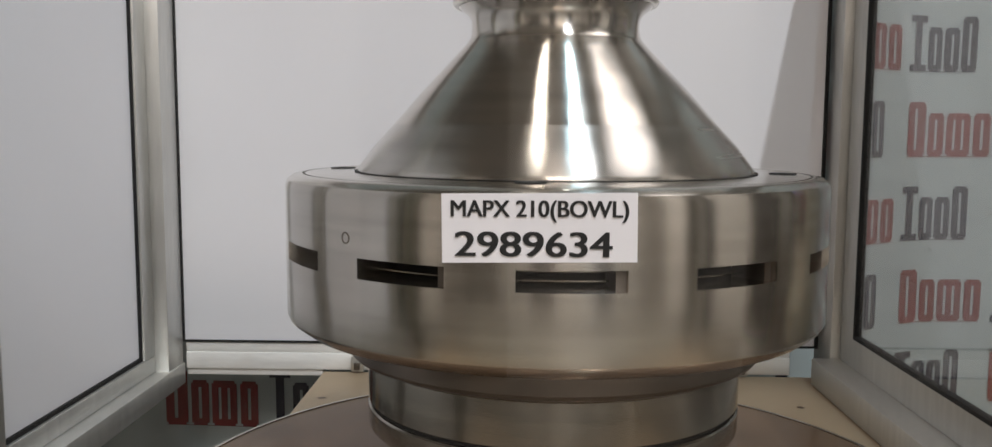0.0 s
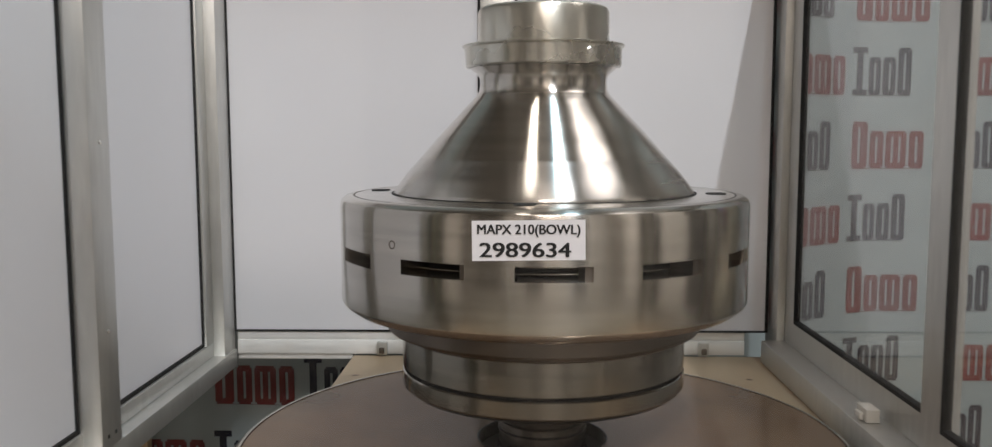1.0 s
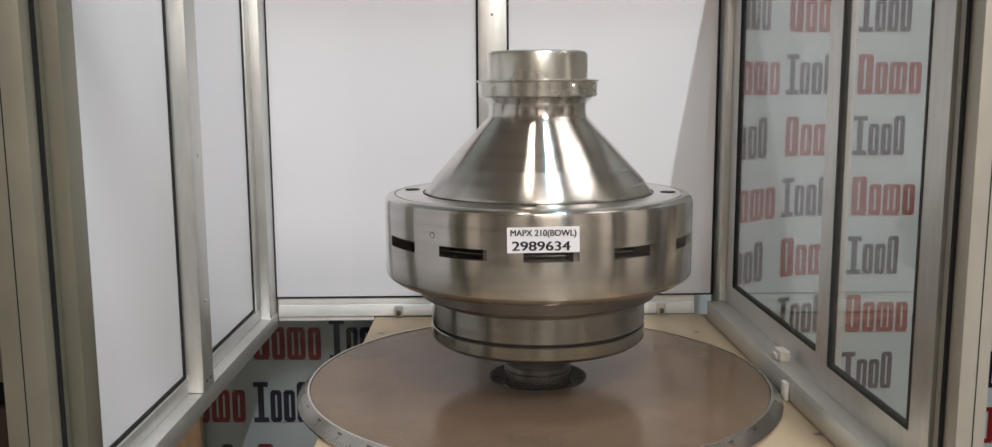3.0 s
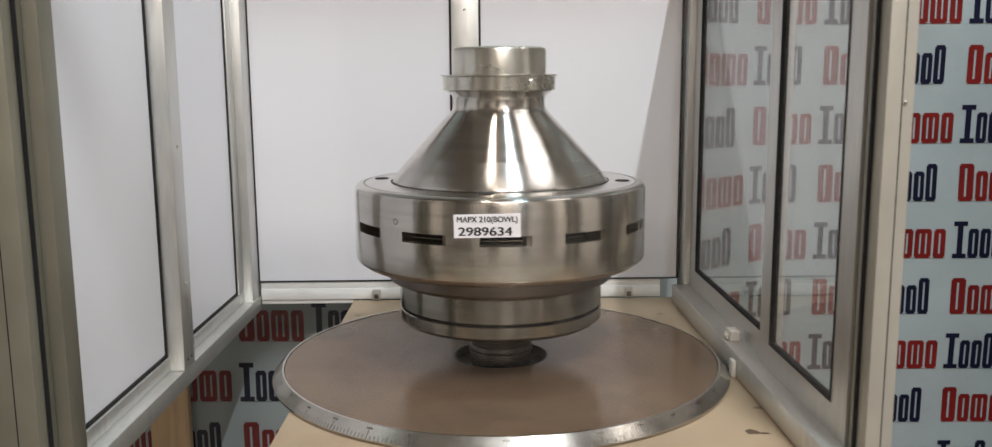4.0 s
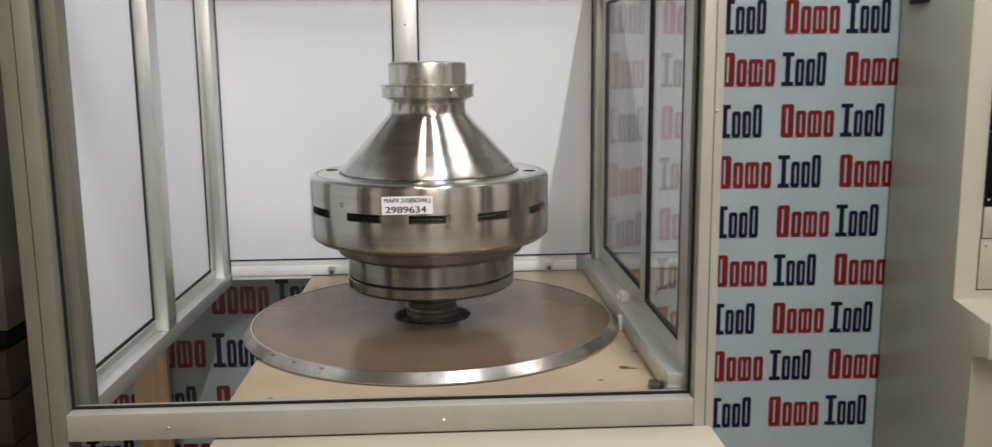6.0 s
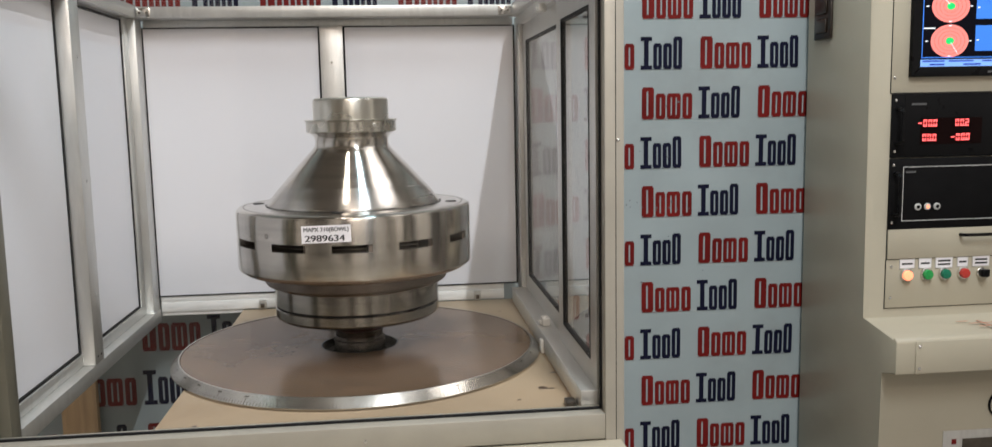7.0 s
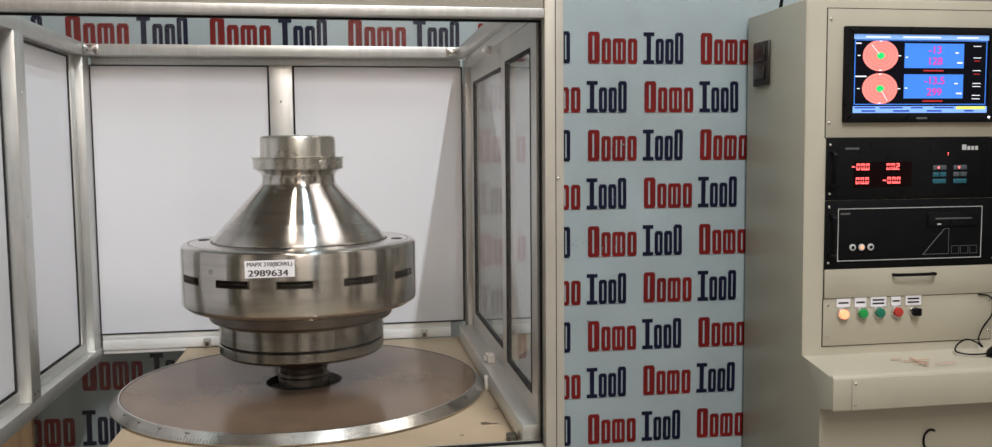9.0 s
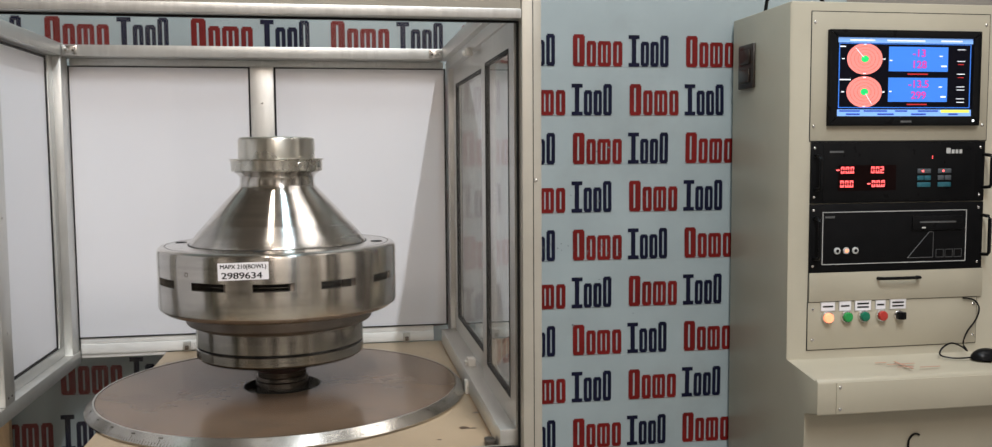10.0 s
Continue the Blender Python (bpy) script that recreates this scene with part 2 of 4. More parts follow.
solid("wall_north", boxes((-4.2, 4.2, 2.75, 2.9, FLOOR, 5.1)), PAINT, "beige painted wall behind the banner", "wall", kind="structure", shade=False)
# unseen closing walls in made-up pale and dark bays, for the steel to reflect
for x0, x1, m in ((-4.2, -2.3, PAINT), (-2.3, -0.9, BAY_PALE), (-0.9, 0.1, BAY_DARK), (0.1, 1.7, BAY_PALE), (1.7, 2.5, BAY_DARK), (2.5, 4.2, BAY_PALE)):
    solid("wall_south", boxes((x0, x1, -5.1, -4.95, FLOOR, 5.1)), m, "unseen wall bay, toned for reflections in the steel", "wall", kind="structure", shade=False)
for name, xa, xb in (("wall_west", -4.2, -4.05), ("wall_east", 4.05, 4.2)):
    for y0, y1, m in ((-4.95, -3.2, PAINT), (-3.2, -1.9, BAY_PALE), (-1.9, -0.9, BAY_DARK), (-0.9, 0.4, BAY_PALE), (0.4, 1.3, BAY_DARK), (1.3, 2.75, PAINT)):
        solid(name, boxes((xa, xb, y0, y1, FLOOR, 5.1)), m, "unseen wall bay, toned for reflections in the steel", "wall", kind="structure", shade=False)

# ---- printed banner ----


def banner_y(x, z):
    s = min(1, max(0, (x - 0.7) / 0.5))
    s = s * s * (3 - 2 * s)
    return 2.13 + 0.255 * s + 0.005 * math.sin(5.3 * x) + 0.009 * noise.noise((1.9 * x, 2.1 * z, 3.0)) + 0.0022 * noise.noise((5.0 * x + 2 * z, 3.6 * z, 7.0))


bm = bmesh.new()
nx, nz = 240, 160
grid = []
for i in range(nx + 1):
    x = -1.28 + 3.83 * i / nx
    zs = [FLOOR + 0.005 + (2.605 - FLOOR) * j / nz for j in range(nz + 1)]
    grid.append([bm.verts.new((x, banner_y(x, z), z)) for z in zs])
for i in range(nx):
    for j in range(nz):
        bm.faces.new((grid[i][j], grid[i + 1][j], grid[i + 1][j + 1], grid[i][j + 1]))
ret = bmesh.ops.extrude_face_region(bm, geom=bm.faces[:])
bmesh.ops.translate(bm, verts=[v for v in ret["geom"] if isinstance(v, bmesh.types.BMVert)], vec=(0, 0.002, 0))
banner = thing("banner", "pale blue-grey vinyl banner printed with rows of red and navy blocks", "banner")
sheet = part("sheet", bm, VINYL, banner)
GRIME = mat("grey_grime", (0.13, 0.14, 0.145), 0.7, 0.0, 0.3, 60, spec=0.1)
random.seed(21)
for k in range(34):
    x, z = (random.uniform(1.15, 1.5), 0.86 + random.uniform(-0.025, 0.02)) if k < 18 else (random.uniform(0.85, 1.6), random.uniform(0.35, 1.5))
    r = random.uniform(0.0012, 0.0042)
    bm = bmesh.new()
    bm.faces.new([bm.verts.new((x + r * random.uniform(0.6, 2.2) * math.cos(a * 0.785), banner_y(x, z) - 0.0028, z + r * random.uniform(0.5, 1.2) * math.sin(a * 0.785))) for a in range(8)])
    part("smudge", bm, GRIME, banner, "", False)


# plain slotted blocks in place of the printed words: start, tall, stroke widths, slot width
LONG = ((0.000, True, (0.0195, 0.0235), 0.0075), (0.0585, False, (0.017, 0.017), 0.0065), (0.1055, False, (0.0155, 0.0145, 0.0155), 0.006), (0.171, False, (0.017, 0.017), 0.0065))
SHORT = ((0.0, True, (0.014, 0.019, 0.014), None), (0.0525, False, (0.0155, 0.014), 0.006), (0.094, False, (0.017, 0.0135), 0.0055), (0.136, True, (0.0155, 0.0155), 0.006))
CAP, XH = 0.130, 0.104


def plain_blocks(name, blocks, material):
    """One flat sheet: slotted blocks with clipped corners that stand on a hair line."""
    bm = bmesh.new()
    cols, x = [], 0.0
    for start, tall, strokes, gap in blocks:
        h = CAP if tall else XH
        if start > x:
            cols.append((x, start, 0.0, 0.0, "none"))
        x = start
        if gap is None:
            a, b, c = strokes
            cols += [(x, x + a, 0.016, h - 0.016, "slot"), (x + a, x + a + b, 0.0, h, "full"), (x + a + b, x + a + b + c, 0.016, h - 0.016, "slot")]
            x += a + b + c
            continue
        for k, w in enumerate(strokes):
            first, last = k == 0, k == len(strokes) - 1
            a, b = x + (0.0045 if first else 0), x + w - (0.0045 if last else 0)
            if first:
                cols.append((x, a, 0.006, h - 0.006, "edge"))
            cols.append((a, b, 0.0, h, "full"))
            if last:
                cols.append((b, x + w, 0.006, h - 0.006, "edge"))
            x += w
            if not last:
                cols.append((x, x + gap, 0.016, h - 0.016, "slot"))
                x += gap
    zs = (0.0, 0.0012, 0.006, 0.016, XH - 0.016, XH - 0.006, XH, CAP - 0.016, CAP - 0.006, CAP)
    verts = {}

    def v(a, b):
        key = (round(a, 5), round(b, 5))
        if key not in verts:
            verts[key] = bm.verts.new((a, 0, b))
        return verts[key]

    for x0, x1, lo, hi, kind in cols:
        top = {"slot": hi + 0.016, "edge": hi, "full": hi, "none": 0.0}[kind]
        for z0, z1 in zip(zs, zs[1:]):
            inside = z0 >= lo - 1e-6 and z1 <= hi + 1e-6
            fill = inside if kind in ("full", "edge") else (kind == "slot" and not inside and z1 <= top + 1e-6)
            if fill or z1 < 0.002:
                bm.faces.new((v(x0, z0), v(x1, z0), v(x1, z1), v(x0, z1)))
    return mesh_of(name, bm, material, False)


RED_WORD, NAVY_WORD = plain_blocks("red_print", LONG, RED_INK), plain_blocks("navy_print", SHORT, BLUE_INK)
for k in range(12):
    z = 1.6115 + 0.201 - 0.201 * k
    for j in range(-7, 3):
        x = 1.335 + 0.487 * j + (0.2435 if k % 2 == 0 else 0)
        if k == 0:
            continue
        for me, dx, w in ((RED_WORD, 0, 0.21), (NAVY_WORD, 0.238, 0.176)):
            if -1.25 < x + dx and x + dx + w < 2.5 and z > -0.33:
                bent = me.copy()
                for v in bent.vertices:
                    v.co = (v.co.x + x + dx, banner_y(v.co.x + x + dx, v.co.z + z) - 0.0022, v.co.z + z)
                ob = new(me.name, bent)
                ob.parent = banner

# ---- machine base ----
base = thing("machine_base", "cream steel machine base with a worn cream top", "machine base")
part("plinth", boxes((-0.215, 0.80, 0.44, 1.95, FLOOR, 0.555), bevel=0.006), CREAM, base)
part("top_plate", boxes((-0.205, 0.752, 0.665, 1.895, 0.557, 0.597), bevel=0.003), TABLE, base, "worn cream painted plate with brown stains")
part("front_ledge", boxes((-0.21, 0.795, 0.45, 0.598, 0.5555, 0.559), bevel=0.001), CREAM, base)

# ---- turntable disc ----
AX, AY = 0.216, 1.268
disc = thing("turntable_disc", "large worn steel disc with a scale round its rim", "turntable", (AX, AY, 0))
part("plate", lathe([(0.30, 0.5975), (0.496, 0.5975), (0.4765, 0.6228), (0.1035, 0.6235), (0.1025, 0.6015)], 160, cap_top=True), DISC, disc)
part("scale_ring", lathe([(0.4985, 0.5985), (0.5035, 0.6002), (0.5035, 0.6035), (0.483, 0.6243), (0.4815, 0.6246), (0.4785, 0.6243), (0.4785, 0.6215)], 192, False, False), DISC_EDGE, disc, "bright bevelled scale ring")
bm = bmesh.new()
for k in range(360):
    a = radians(k)
    ln = 0.018 if k % 10 == 0 else 0.013 if k % 5 == 0 else 0.009
    m = Matrix.Rotation(a, 4, "Z") @ Matrix.Translation((0.5036, 0, 0.6037)) @ Matrix.Rotation(math.atan2(0.0208, 0.0205), 4, "Y")
    vs = [m @ Vector(p) for p in ((0, -0.0004, 0.0004), (-ln, -0.0004, 0.0004), (-ln, 0.0004, 0.0004), (0, 0.0004, 0.0004))]
    bm.faces.new([bm.verts.new(v) for v in vs])
    if k % 10 == 0:
        for o in (-0.0045, 0.0, 0.0045):
            vs = [m @ Vector(p) for p in ((-0.020, o - 0.0012, 0.0004), (-0.0235, o - 0.0012, 0.0004), (-0.0235, o + 0.0012, 0.0004), (-0.020, o + 0.0012, 0.0004))]
            bm.faces.new([bm.verts.new(v) for v in vs])
tagged(part("graduation", bm, STEEL_DARK, disc, "engraved dark tick marks and bars", False), kind="stuff")
part("hub_recess", lathe([(0.0, 0.6022), (0.1015, 0.6022), (0.1015, 0.6225), (0.1034, 0.6243), (0.1055, 0.6238)], 64, False, False), RECESS_SHADE, disc, "recess round the spindle, coloured black for its shade")
part("spindle", lathe([(0.074, 0.6024), (0.074, 0.606), (0.0705, 0.609), (0.0705, 0.652), (0.069, 0.6545), (0.0655, 0.655), (0.0655, 0.668)], 64), SPINDLE, disc, "dark ground spindle nose")
part("spindle_groove", lathe([(0.0706, 0.640), (0.0711, 0.641), (0.0711, 0.643), (0.0706, 0.644)], 64, False, False), RECESS_SHADE, disc)

# ---- separator bowl ----
bowl = thing("separator_bowl", "polished stainless separator bowl standing on the turntable spindle", "bowl", (AX, AY, 0))
part("foot", lathe([(0.066, 0.6682), (0.070, 0.672), (0.070, 0.715), (0.06, 0.7155)], 64), RUST, bowl, "reddish rusty foot")
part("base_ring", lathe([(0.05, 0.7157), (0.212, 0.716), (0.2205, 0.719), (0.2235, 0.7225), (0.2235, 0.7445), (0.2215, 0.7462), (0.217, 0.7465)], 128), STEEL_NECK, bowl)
# added plate: shade under the bowl is put into its dark colour
part("base_underside", lathe([(0.072, 0.7138), (0.214, 0.7142), (0.211, 0.7156)], 96), STEEL_DARK, bowl, "added underside plate, coloured dark for the shade below the bowl")
part("ring_gap", lathe([(0.214, 0.7466), (0.2185, 0.7468), (0.2185, 0.7512), (0.21, 0.7514)], 96), BLACK_FILL, bowl, "dark groove")
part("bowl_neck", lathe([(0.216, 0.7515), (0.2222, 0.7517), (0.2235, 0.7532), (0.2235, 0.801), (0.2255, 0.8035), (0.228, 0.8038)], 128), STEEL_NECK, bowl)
# the lip's dark colour stands in for shade and dim reflections under the body
part("under_lip", lathe([(0.20, 0.8039), (0.229, 0.804), (0.244, 0.8105), (0.2475, 0.815), (0.2485, 0.842), (0.24, 0.8425)], 128), STEEL_LIP, bowl, "stepped lower lip, coloured dark for its dim reflections")

# body wall with twelve discharge slots
bm = bmesh.new()
prof = [(0.240, 0.8427), (0.270, 0.843), (0.292, 0.8445), (0.3005, 0.847), (0.3135, 0.857), (0.3157, 0.8615), (0.3157, 0.928), (0.3157, 0.948), (0.3157, 1.006), (0.3135, 1.013), (0.3075, 1.018), (0.2975, 1.0195), (0.2965, 1.0195), (0.2965, 1.015), (0.2935, 1.015), (0.2935, 1.0195), (0.286, 1.020), (0.240, 1.0205), (0.232, 1.0205)]
angles = []
for k in range(12):
    c = -90 + 1 + 30 * k
    angles += [(c - 9, True), (c - 6, True), (c - 3, True), (c, True), (c + 3, True), (c + 6, True), (c + 9, False), (c + 12, False), (c + 15, False), (c + 18, False)]
ringv = [[bm.verts.new((r * math.cos(radians(a)), r * math.sin(radians(a)), z)) for a, _ in angles] for r, z in prof]
inner = {}
n = len(angles)
for i in range(len(prof) - 1):
    for k in range(n):
        j = (k + 1) % n
        if i == 6 and angles[k][1]:
            continue
        bm.faces.new((ringv[i][k], ringv[i][j], ringv[i + 1][j], ringv[i + 1][k]))
RI = 0.262
for k in range(n):
    if not angles[k][1]:
        continue
    j = (k + 1) % n
    quad = []
    for row, z in ((6, 0.928), (7, 0.948)):
        for q in (k, j):
            if (row, q) not in inner:
                a = radians(angles[q][0])
                inner[(row, q)] = bm.verts.new((RI * math.cos(a), RI * math.sin(a), z))
    bm.faces.new((ringv[6][k], ringv[6][j], inner[(6, j)], inner[(6, k)]))
    bm.faces.new((ringv[7][k], inner[(7, k)], inner[(7, j)], ringv[7][j]))
    if not angles[k - 1][1]:
        bm.faces.new((ringv[6][k], inner[(6, k)], inner[(7, k)], ringv[7][k]))
    if not angles[j][1]:
        bm.faces.new((ringv[6][j], ringv[7][j], inner[(7, j)], inner[(6, j)]))
part("body", bm, STEEL, bowl)
# black drum: the shade inside the slots is put into its colour
part("inner_drum", lathe([(0.2635, 0.91), (0.2635, 0.968)], 96, False, False), BLACK_FILL, bowl, "inner drum behind the slots, coloured black for the shade inside")
for k in range(12):
    c = radians(-89 + 30 * k)
    bm = bmesh.new()
    for dz in (0.9335, 0.9425):
        rod(bm, [(0.283 * math.cos(c + radians(q)), 0.283 * math.sin(c + radians(q)), dz) for q in (-8.8, -4, 0, 4, 8.8)], 0.0009, 6)
    part("slide_edge", bm, STEEL_SOFT, bowl, "thin bright edges inside the slot")
for k in range(12):
    bm = bmesh.new()
    a0, a1 = radians(-89 + 30 * k + 7.3), radians(-89 + 30 * k + 9.2)
    vs = [bm.verts.new((r * math.cos(a), r * math.sin(a), z)) for r in (0.27, 0.3085) for a in (a0, a1) for z in (0.9265, 0.9495)]
    for f in ((0, 1, 3, 2), (4, 6, 7, 5), (0, 4, 5, 1), (2, 3, 7, 6), (0, 2, 6, 4), (1, 5, 7, 3)):
        bm.faces.new([vs[q] for q in f])
    part("slot_stop", bm, STEEL_LIP, bowl, "brownish steel stop at the end of a slot", False)
ob = part("punch_mark", lathe([(0.006, 0), (0.006, 0.0006), (0.0045, 0.0008), (0.0045, 0.0002)], 16), STEEL_LIP, bowl, "small round punch mark")
ob.matrix_local = Matrix.Rotation(radians(-131), 4, "Z") @ Matrix.Translation((0.3153, 0, 0.966)) @ Matrix.Rotation(radians(90), 4, "Y")
# flat black discs stand in for the shade in the ring's holes
for deg, rr in ((-97, 0.251), (-9, 0.266), (171, 0.266)):
    a = radians(deg)
    ob = part("ring_hole", lathe([(0.0155, 0.0), (0.0155, 0.0008), (0.0128, 0.0008)], 24), BLACK_FILL, bowl, "flat black disc for a shaded hole in the ring")
    ob.location = (rr * math.cos(a), rr * math.sin(a), 1.0205)
part("cone_seam", lathe([(0.2335, 1.0192), (0.2375, 1.0213), (0.2355, 1.0216)], 128, False, False), BLACK_FILL, bowl, "dark seam round the cone")
part("cone", lathe([(0.2335, 1.0195), (0.2335, 1.0225), (0.2315, 1.0265), (0.2135, 1.0505), (0.1915, 1.0745)], 128, True, False), STEEL_SOFT, bowl, "ground lower band of the cone")
part("upper_cone", lathe([(0.1915, 1.0746), (0.158, 1.113), (0.126, 1.147), (0.108, 1.166), (0.103, 1.172)], 128, False, False), STEEL, bowl, "polished upper cone")
part("neck", lathe([(0.103, 1.1721), (0.100, 1.177), (0.0985, 1.188), (0.099, 1.197), (0.103, 1.204), (0.111, 1.210), (0.114, 1.2125)], 96, False, False), STEEL, bowl)
part("flange", lathe([(0.105, 1.2126), (0.119, 1.2135), (0.121, 1.216), (0.1215, 1.242), (0.1255, 1.2445), (0.1258, 1.2465), (0.1235, 1.2472), (0.1, 1.2474)], 96), STEEL_CAP, bowl, "satin clamp flange with a thin lip")
part("cap", lathe([(0.1018, 1.2476), (0.1018, 1.296), (0.0995, 1.3015), (0.094, 1.3045), (0.05, 1.3065), (0.0, 1.3068)], 96, True, False), STEEL_CAP, bowl, "satin steel end cap")
bm = lathe([(0.006, 0.0), (0.006, 0.0035), (0.004, 0.005)], 16)
ob = part("grub_screw", bm, CHROME, bowl)
ob.matrix_local = Matrix.Rotation(radians(-58), 4, "Z") @ Matrix.Translation((0.119, 0, 1.232)) @ Matrix.Rotation(radians(90), 4, "Y")

# ---- enclosure ----
enc = thing("guard_enclosure", "aluminium guard enclosure with white boards and glass round the turntable", "enclosure")


def member(name, *d, m=ALU, label="", bevel=0.0018):
    return part(name, boxes(d, bevel=bevel), m, enc, label)


# left wall: two white boards in an aluminium frame
XL = -0.515
member("post", -0.558, -0.497, 0.605, 0.663, FLOOR, 1.63, m=ALU_SHADED)
member("post", -0.545, -0.475, 0.6655, 0.715, 0.57, 1.60, m=ALU_SHADED)
member("post", -0.53, -0.4755, 1.205, 1.275, 0.612, 1.575)
member("post", -0.545, -0.4815, 1.825, 1.8975, 0.585, 1.575)
member("bottom_rail", -0.545, -0.478, 0.7155, 1.898, 0.570, 0.611)
member("rail_lip", -0.545, -0.507, 0.7155, 1.8245, 0.6115, 0.643)
member("top_rail", -0.545, -0.478, 0.7155, 1.935, 1.5755, 1.615)
member("pane_stile", -0.535, -0.5065, 0.7155, 0.782, 0.6435, 1.575)
member("pane_stile", -0.535, -0.5065, 1.2755, 1.30, 0.6435, 1.575)
member("pane_stile", -0.535, -0.5065, 1.778, 1.8245, 0.6435, 1.575)
for y0, y1 in ((0.787, 1.20), (1.305, 1.773)):
    part("board", boxes((XL - 0.006, XL, y0, y1, 0.648, 1.565)), WHITE, enc, "white laminate board", False)
    part("gasket", frame_ring("x", y0 - 0.0045, y1 + 0.0045, 0.644, 1.57, XL - 0.005, XL + 0.004, 0.0065, 0.0065, 0.007, 0.007), BLACK_FILL, enc, "black rubber gasket", False)
# back wall
YB = 1.902
member("bottom_rail", -0.477, 0.70, 1.8995, 1.935, 0.5985, 0.632, m=ALU_PALE)
member("rail_lip", -0.477, 0.70, 1.902, 1.935, 0.6325, 0.651, m=ALU_PALE)
member("under_rail", -0.477, -0.208, 1.905, 1.935, 0.585, 0.598, m=ALU_PALE)
member("top_rail", -0.477, 0.7345, 1.825, 1.935, 1.5755, 1.611)
member("rail_lip", -0.477, 0.745, 1.902, 1.93, 1.552, 1.575)
member("mullion", 0.093, 0.170, 1.890, 1.93, 0.6515, 1.5515)
for x0, x1 in ((-0.481, 0.089), (0.174, 0.748)):
    part("board", boxes((x0, x1, YB + 0.002, YB + 0.008, 0.6535, 1.5495)), WHITE, enc, "white laminate board", False)
    part("gasket", frame_ring("y", x0 - 0.004, x1 + 0.004, 0.652, 1.551, YB - 0.003, YB + 0.006, 0.006, 0.006, 0.0035, 0.0035), BLACK_FILL, enc, "black rubber gasket", False)
# right wall: rail, corner post and two sliding glass doors
member("post", 0.756, 0.80, 1.842, 1.935, 0.59, 1.575)
member("base_rail", 0.722, 0.80, 0.6655, 1.8415, 0.5985, 0.648)
member("top_rail", 0.735, 0.80, 0.6655, 1.892, 1.5755, 1.615)
member("track", 0.752, 0.80, 0.6655, 1.8415, 1.545, 1.575)
for y0, y1, x in ((1.065, 1.835, 0.772), (0.668, 1.125, 0.758)):
    door = part("sliding_door", frame_ring("x", y0, y1, 0.6485, 1.5445, x, x + 0.013, 0.062, 0.062, 0.0515, 0.0545), ALU, enc, "aluminium sliding door with glass")
    g0, g1 = y0 + 0.062, y1 - 0.062
    part("glass", boxes((x + 0.005, x + 0.008, g0, g1, 0.701, 1.489)), GLASS_DOOR, door, "tinted glass with a white haze for reflections", False)
    part("gasket", frame_ring("x", g0, g1, 0.7005, 1.4893, x - 0.001, x + 0.012, 0.007, 0.007, 0.0065, 0.0065), BLACK_FILL, door, "black rubber gasket", False)
for y, z in ((1.285, 0.6485), (1.285, 1.53)):
    part("latch", boxes((0.735, 0.757, y - 0.022, y + 0.022, z, z + 0.022), (0.728, 0.7345, y - 0.012, y + 0.012, z + 0.002, z + 0.014), bevel=0.002), PLASTIC_CLEAR, enc, "milky plastic catch")
# front: posts, rails, header and the big glass
member("post", 0.762, 0.803, 0.60, 0.663, FLOOR, 1.63, m=ALU_CREAM)
member("front_rail", -0.4965, 0.7615, 0.60, 0.662, 0.5605, 0.616, m=ALU_CREAM)
member("header_rail", -0.4965, 0.7615, 0.60, 0.662, 1.536, 1.556)
part("header_panel", boxes((-0.4965, 0.7615, 0.606, 0.656, 1.5565, 1.63), bevel=0.002), ALU_CREAM, enc, "pale metal header panel")
part("front_glass", boxes((-0.4955, 0.7605, 0.639, 0.643, 0.617, 1.535)), GLASS_FRONT, enc, "large clear front glass", False).visible_shadow = False
part("gasket", frame_ring("y", -0.4965, 0.7615, 0.6165, 1.5355, 0.632, 0.6385, 0.0045, 0.0045, 0.0045, 0.0045), BLACK_FILL, enc, "black rubber gasket", False)

# a thin black strip replaces the shade of a groove
for x in (-0.5295, 0.7845):
    part("post_groove", boxes((x, x + 0.0016, 0.5995 if x > 0 else 0.6045, 0.5998 if x > 0 else 0.6048, FLOOR + 0.01, 1.62)), BLACK_FILL, enc, "thin black strip for a shaded groove along the post", False)

# ---- label stuck on the front glass ----
label = thing("paper_label", "white printed paper label stuck on the front glass", "label", (0.1855, 0.6375, 1.020))
part("sheet", boxes((-0.0505, 0.0505, 0.0002, 0.0009, -0.018, 0.018)), PAPER, label, "", False).rotation_euler = (0, radians(-0.6), 0)
text_part("print", "MAPX 210(BOWL)", 0.0122, BLACK_TEXT, label, facing(-0.0003, -0.0002, 0.0095), depth=0.0002, squeeze=0.95)
text_part("print", "MAPX 210(BOWL)", 0.0122, BLACK_TEXT, label, facing(0.0003, -0.0003, 0.0095), depth=0.0002, squeeze=0.95)
text_part("print", "2989634", 0.0185, BLACK_TEXT, label, facing(-0.0036, -0.0002, -0.0092), depth=0.0002, squeeze=1.27)
text_part("print", "2989634", 0.0185, BLACK_TEXT, label, facing(-0.0026, -0.0003, -0.0092), depth=0.0002, squeeze=1.27)

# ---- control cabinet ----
# drawn at 1 : 1.476, then scaled about the mean camera eye to fit the view, back to the banner
MEAN_EYE, GROW = Vector((0.352, -1.27, 1.267)), 1.476
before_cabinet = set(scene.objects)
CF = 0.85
FOOT = MEAN_EYE.z + (FLOOR - MEAN_EYE.z) / GROW
desk = thing("control_desk", "cream enamelled steel control cabinet with a sloping desk shelf", "control cabinet")
bm = bmesh.new()
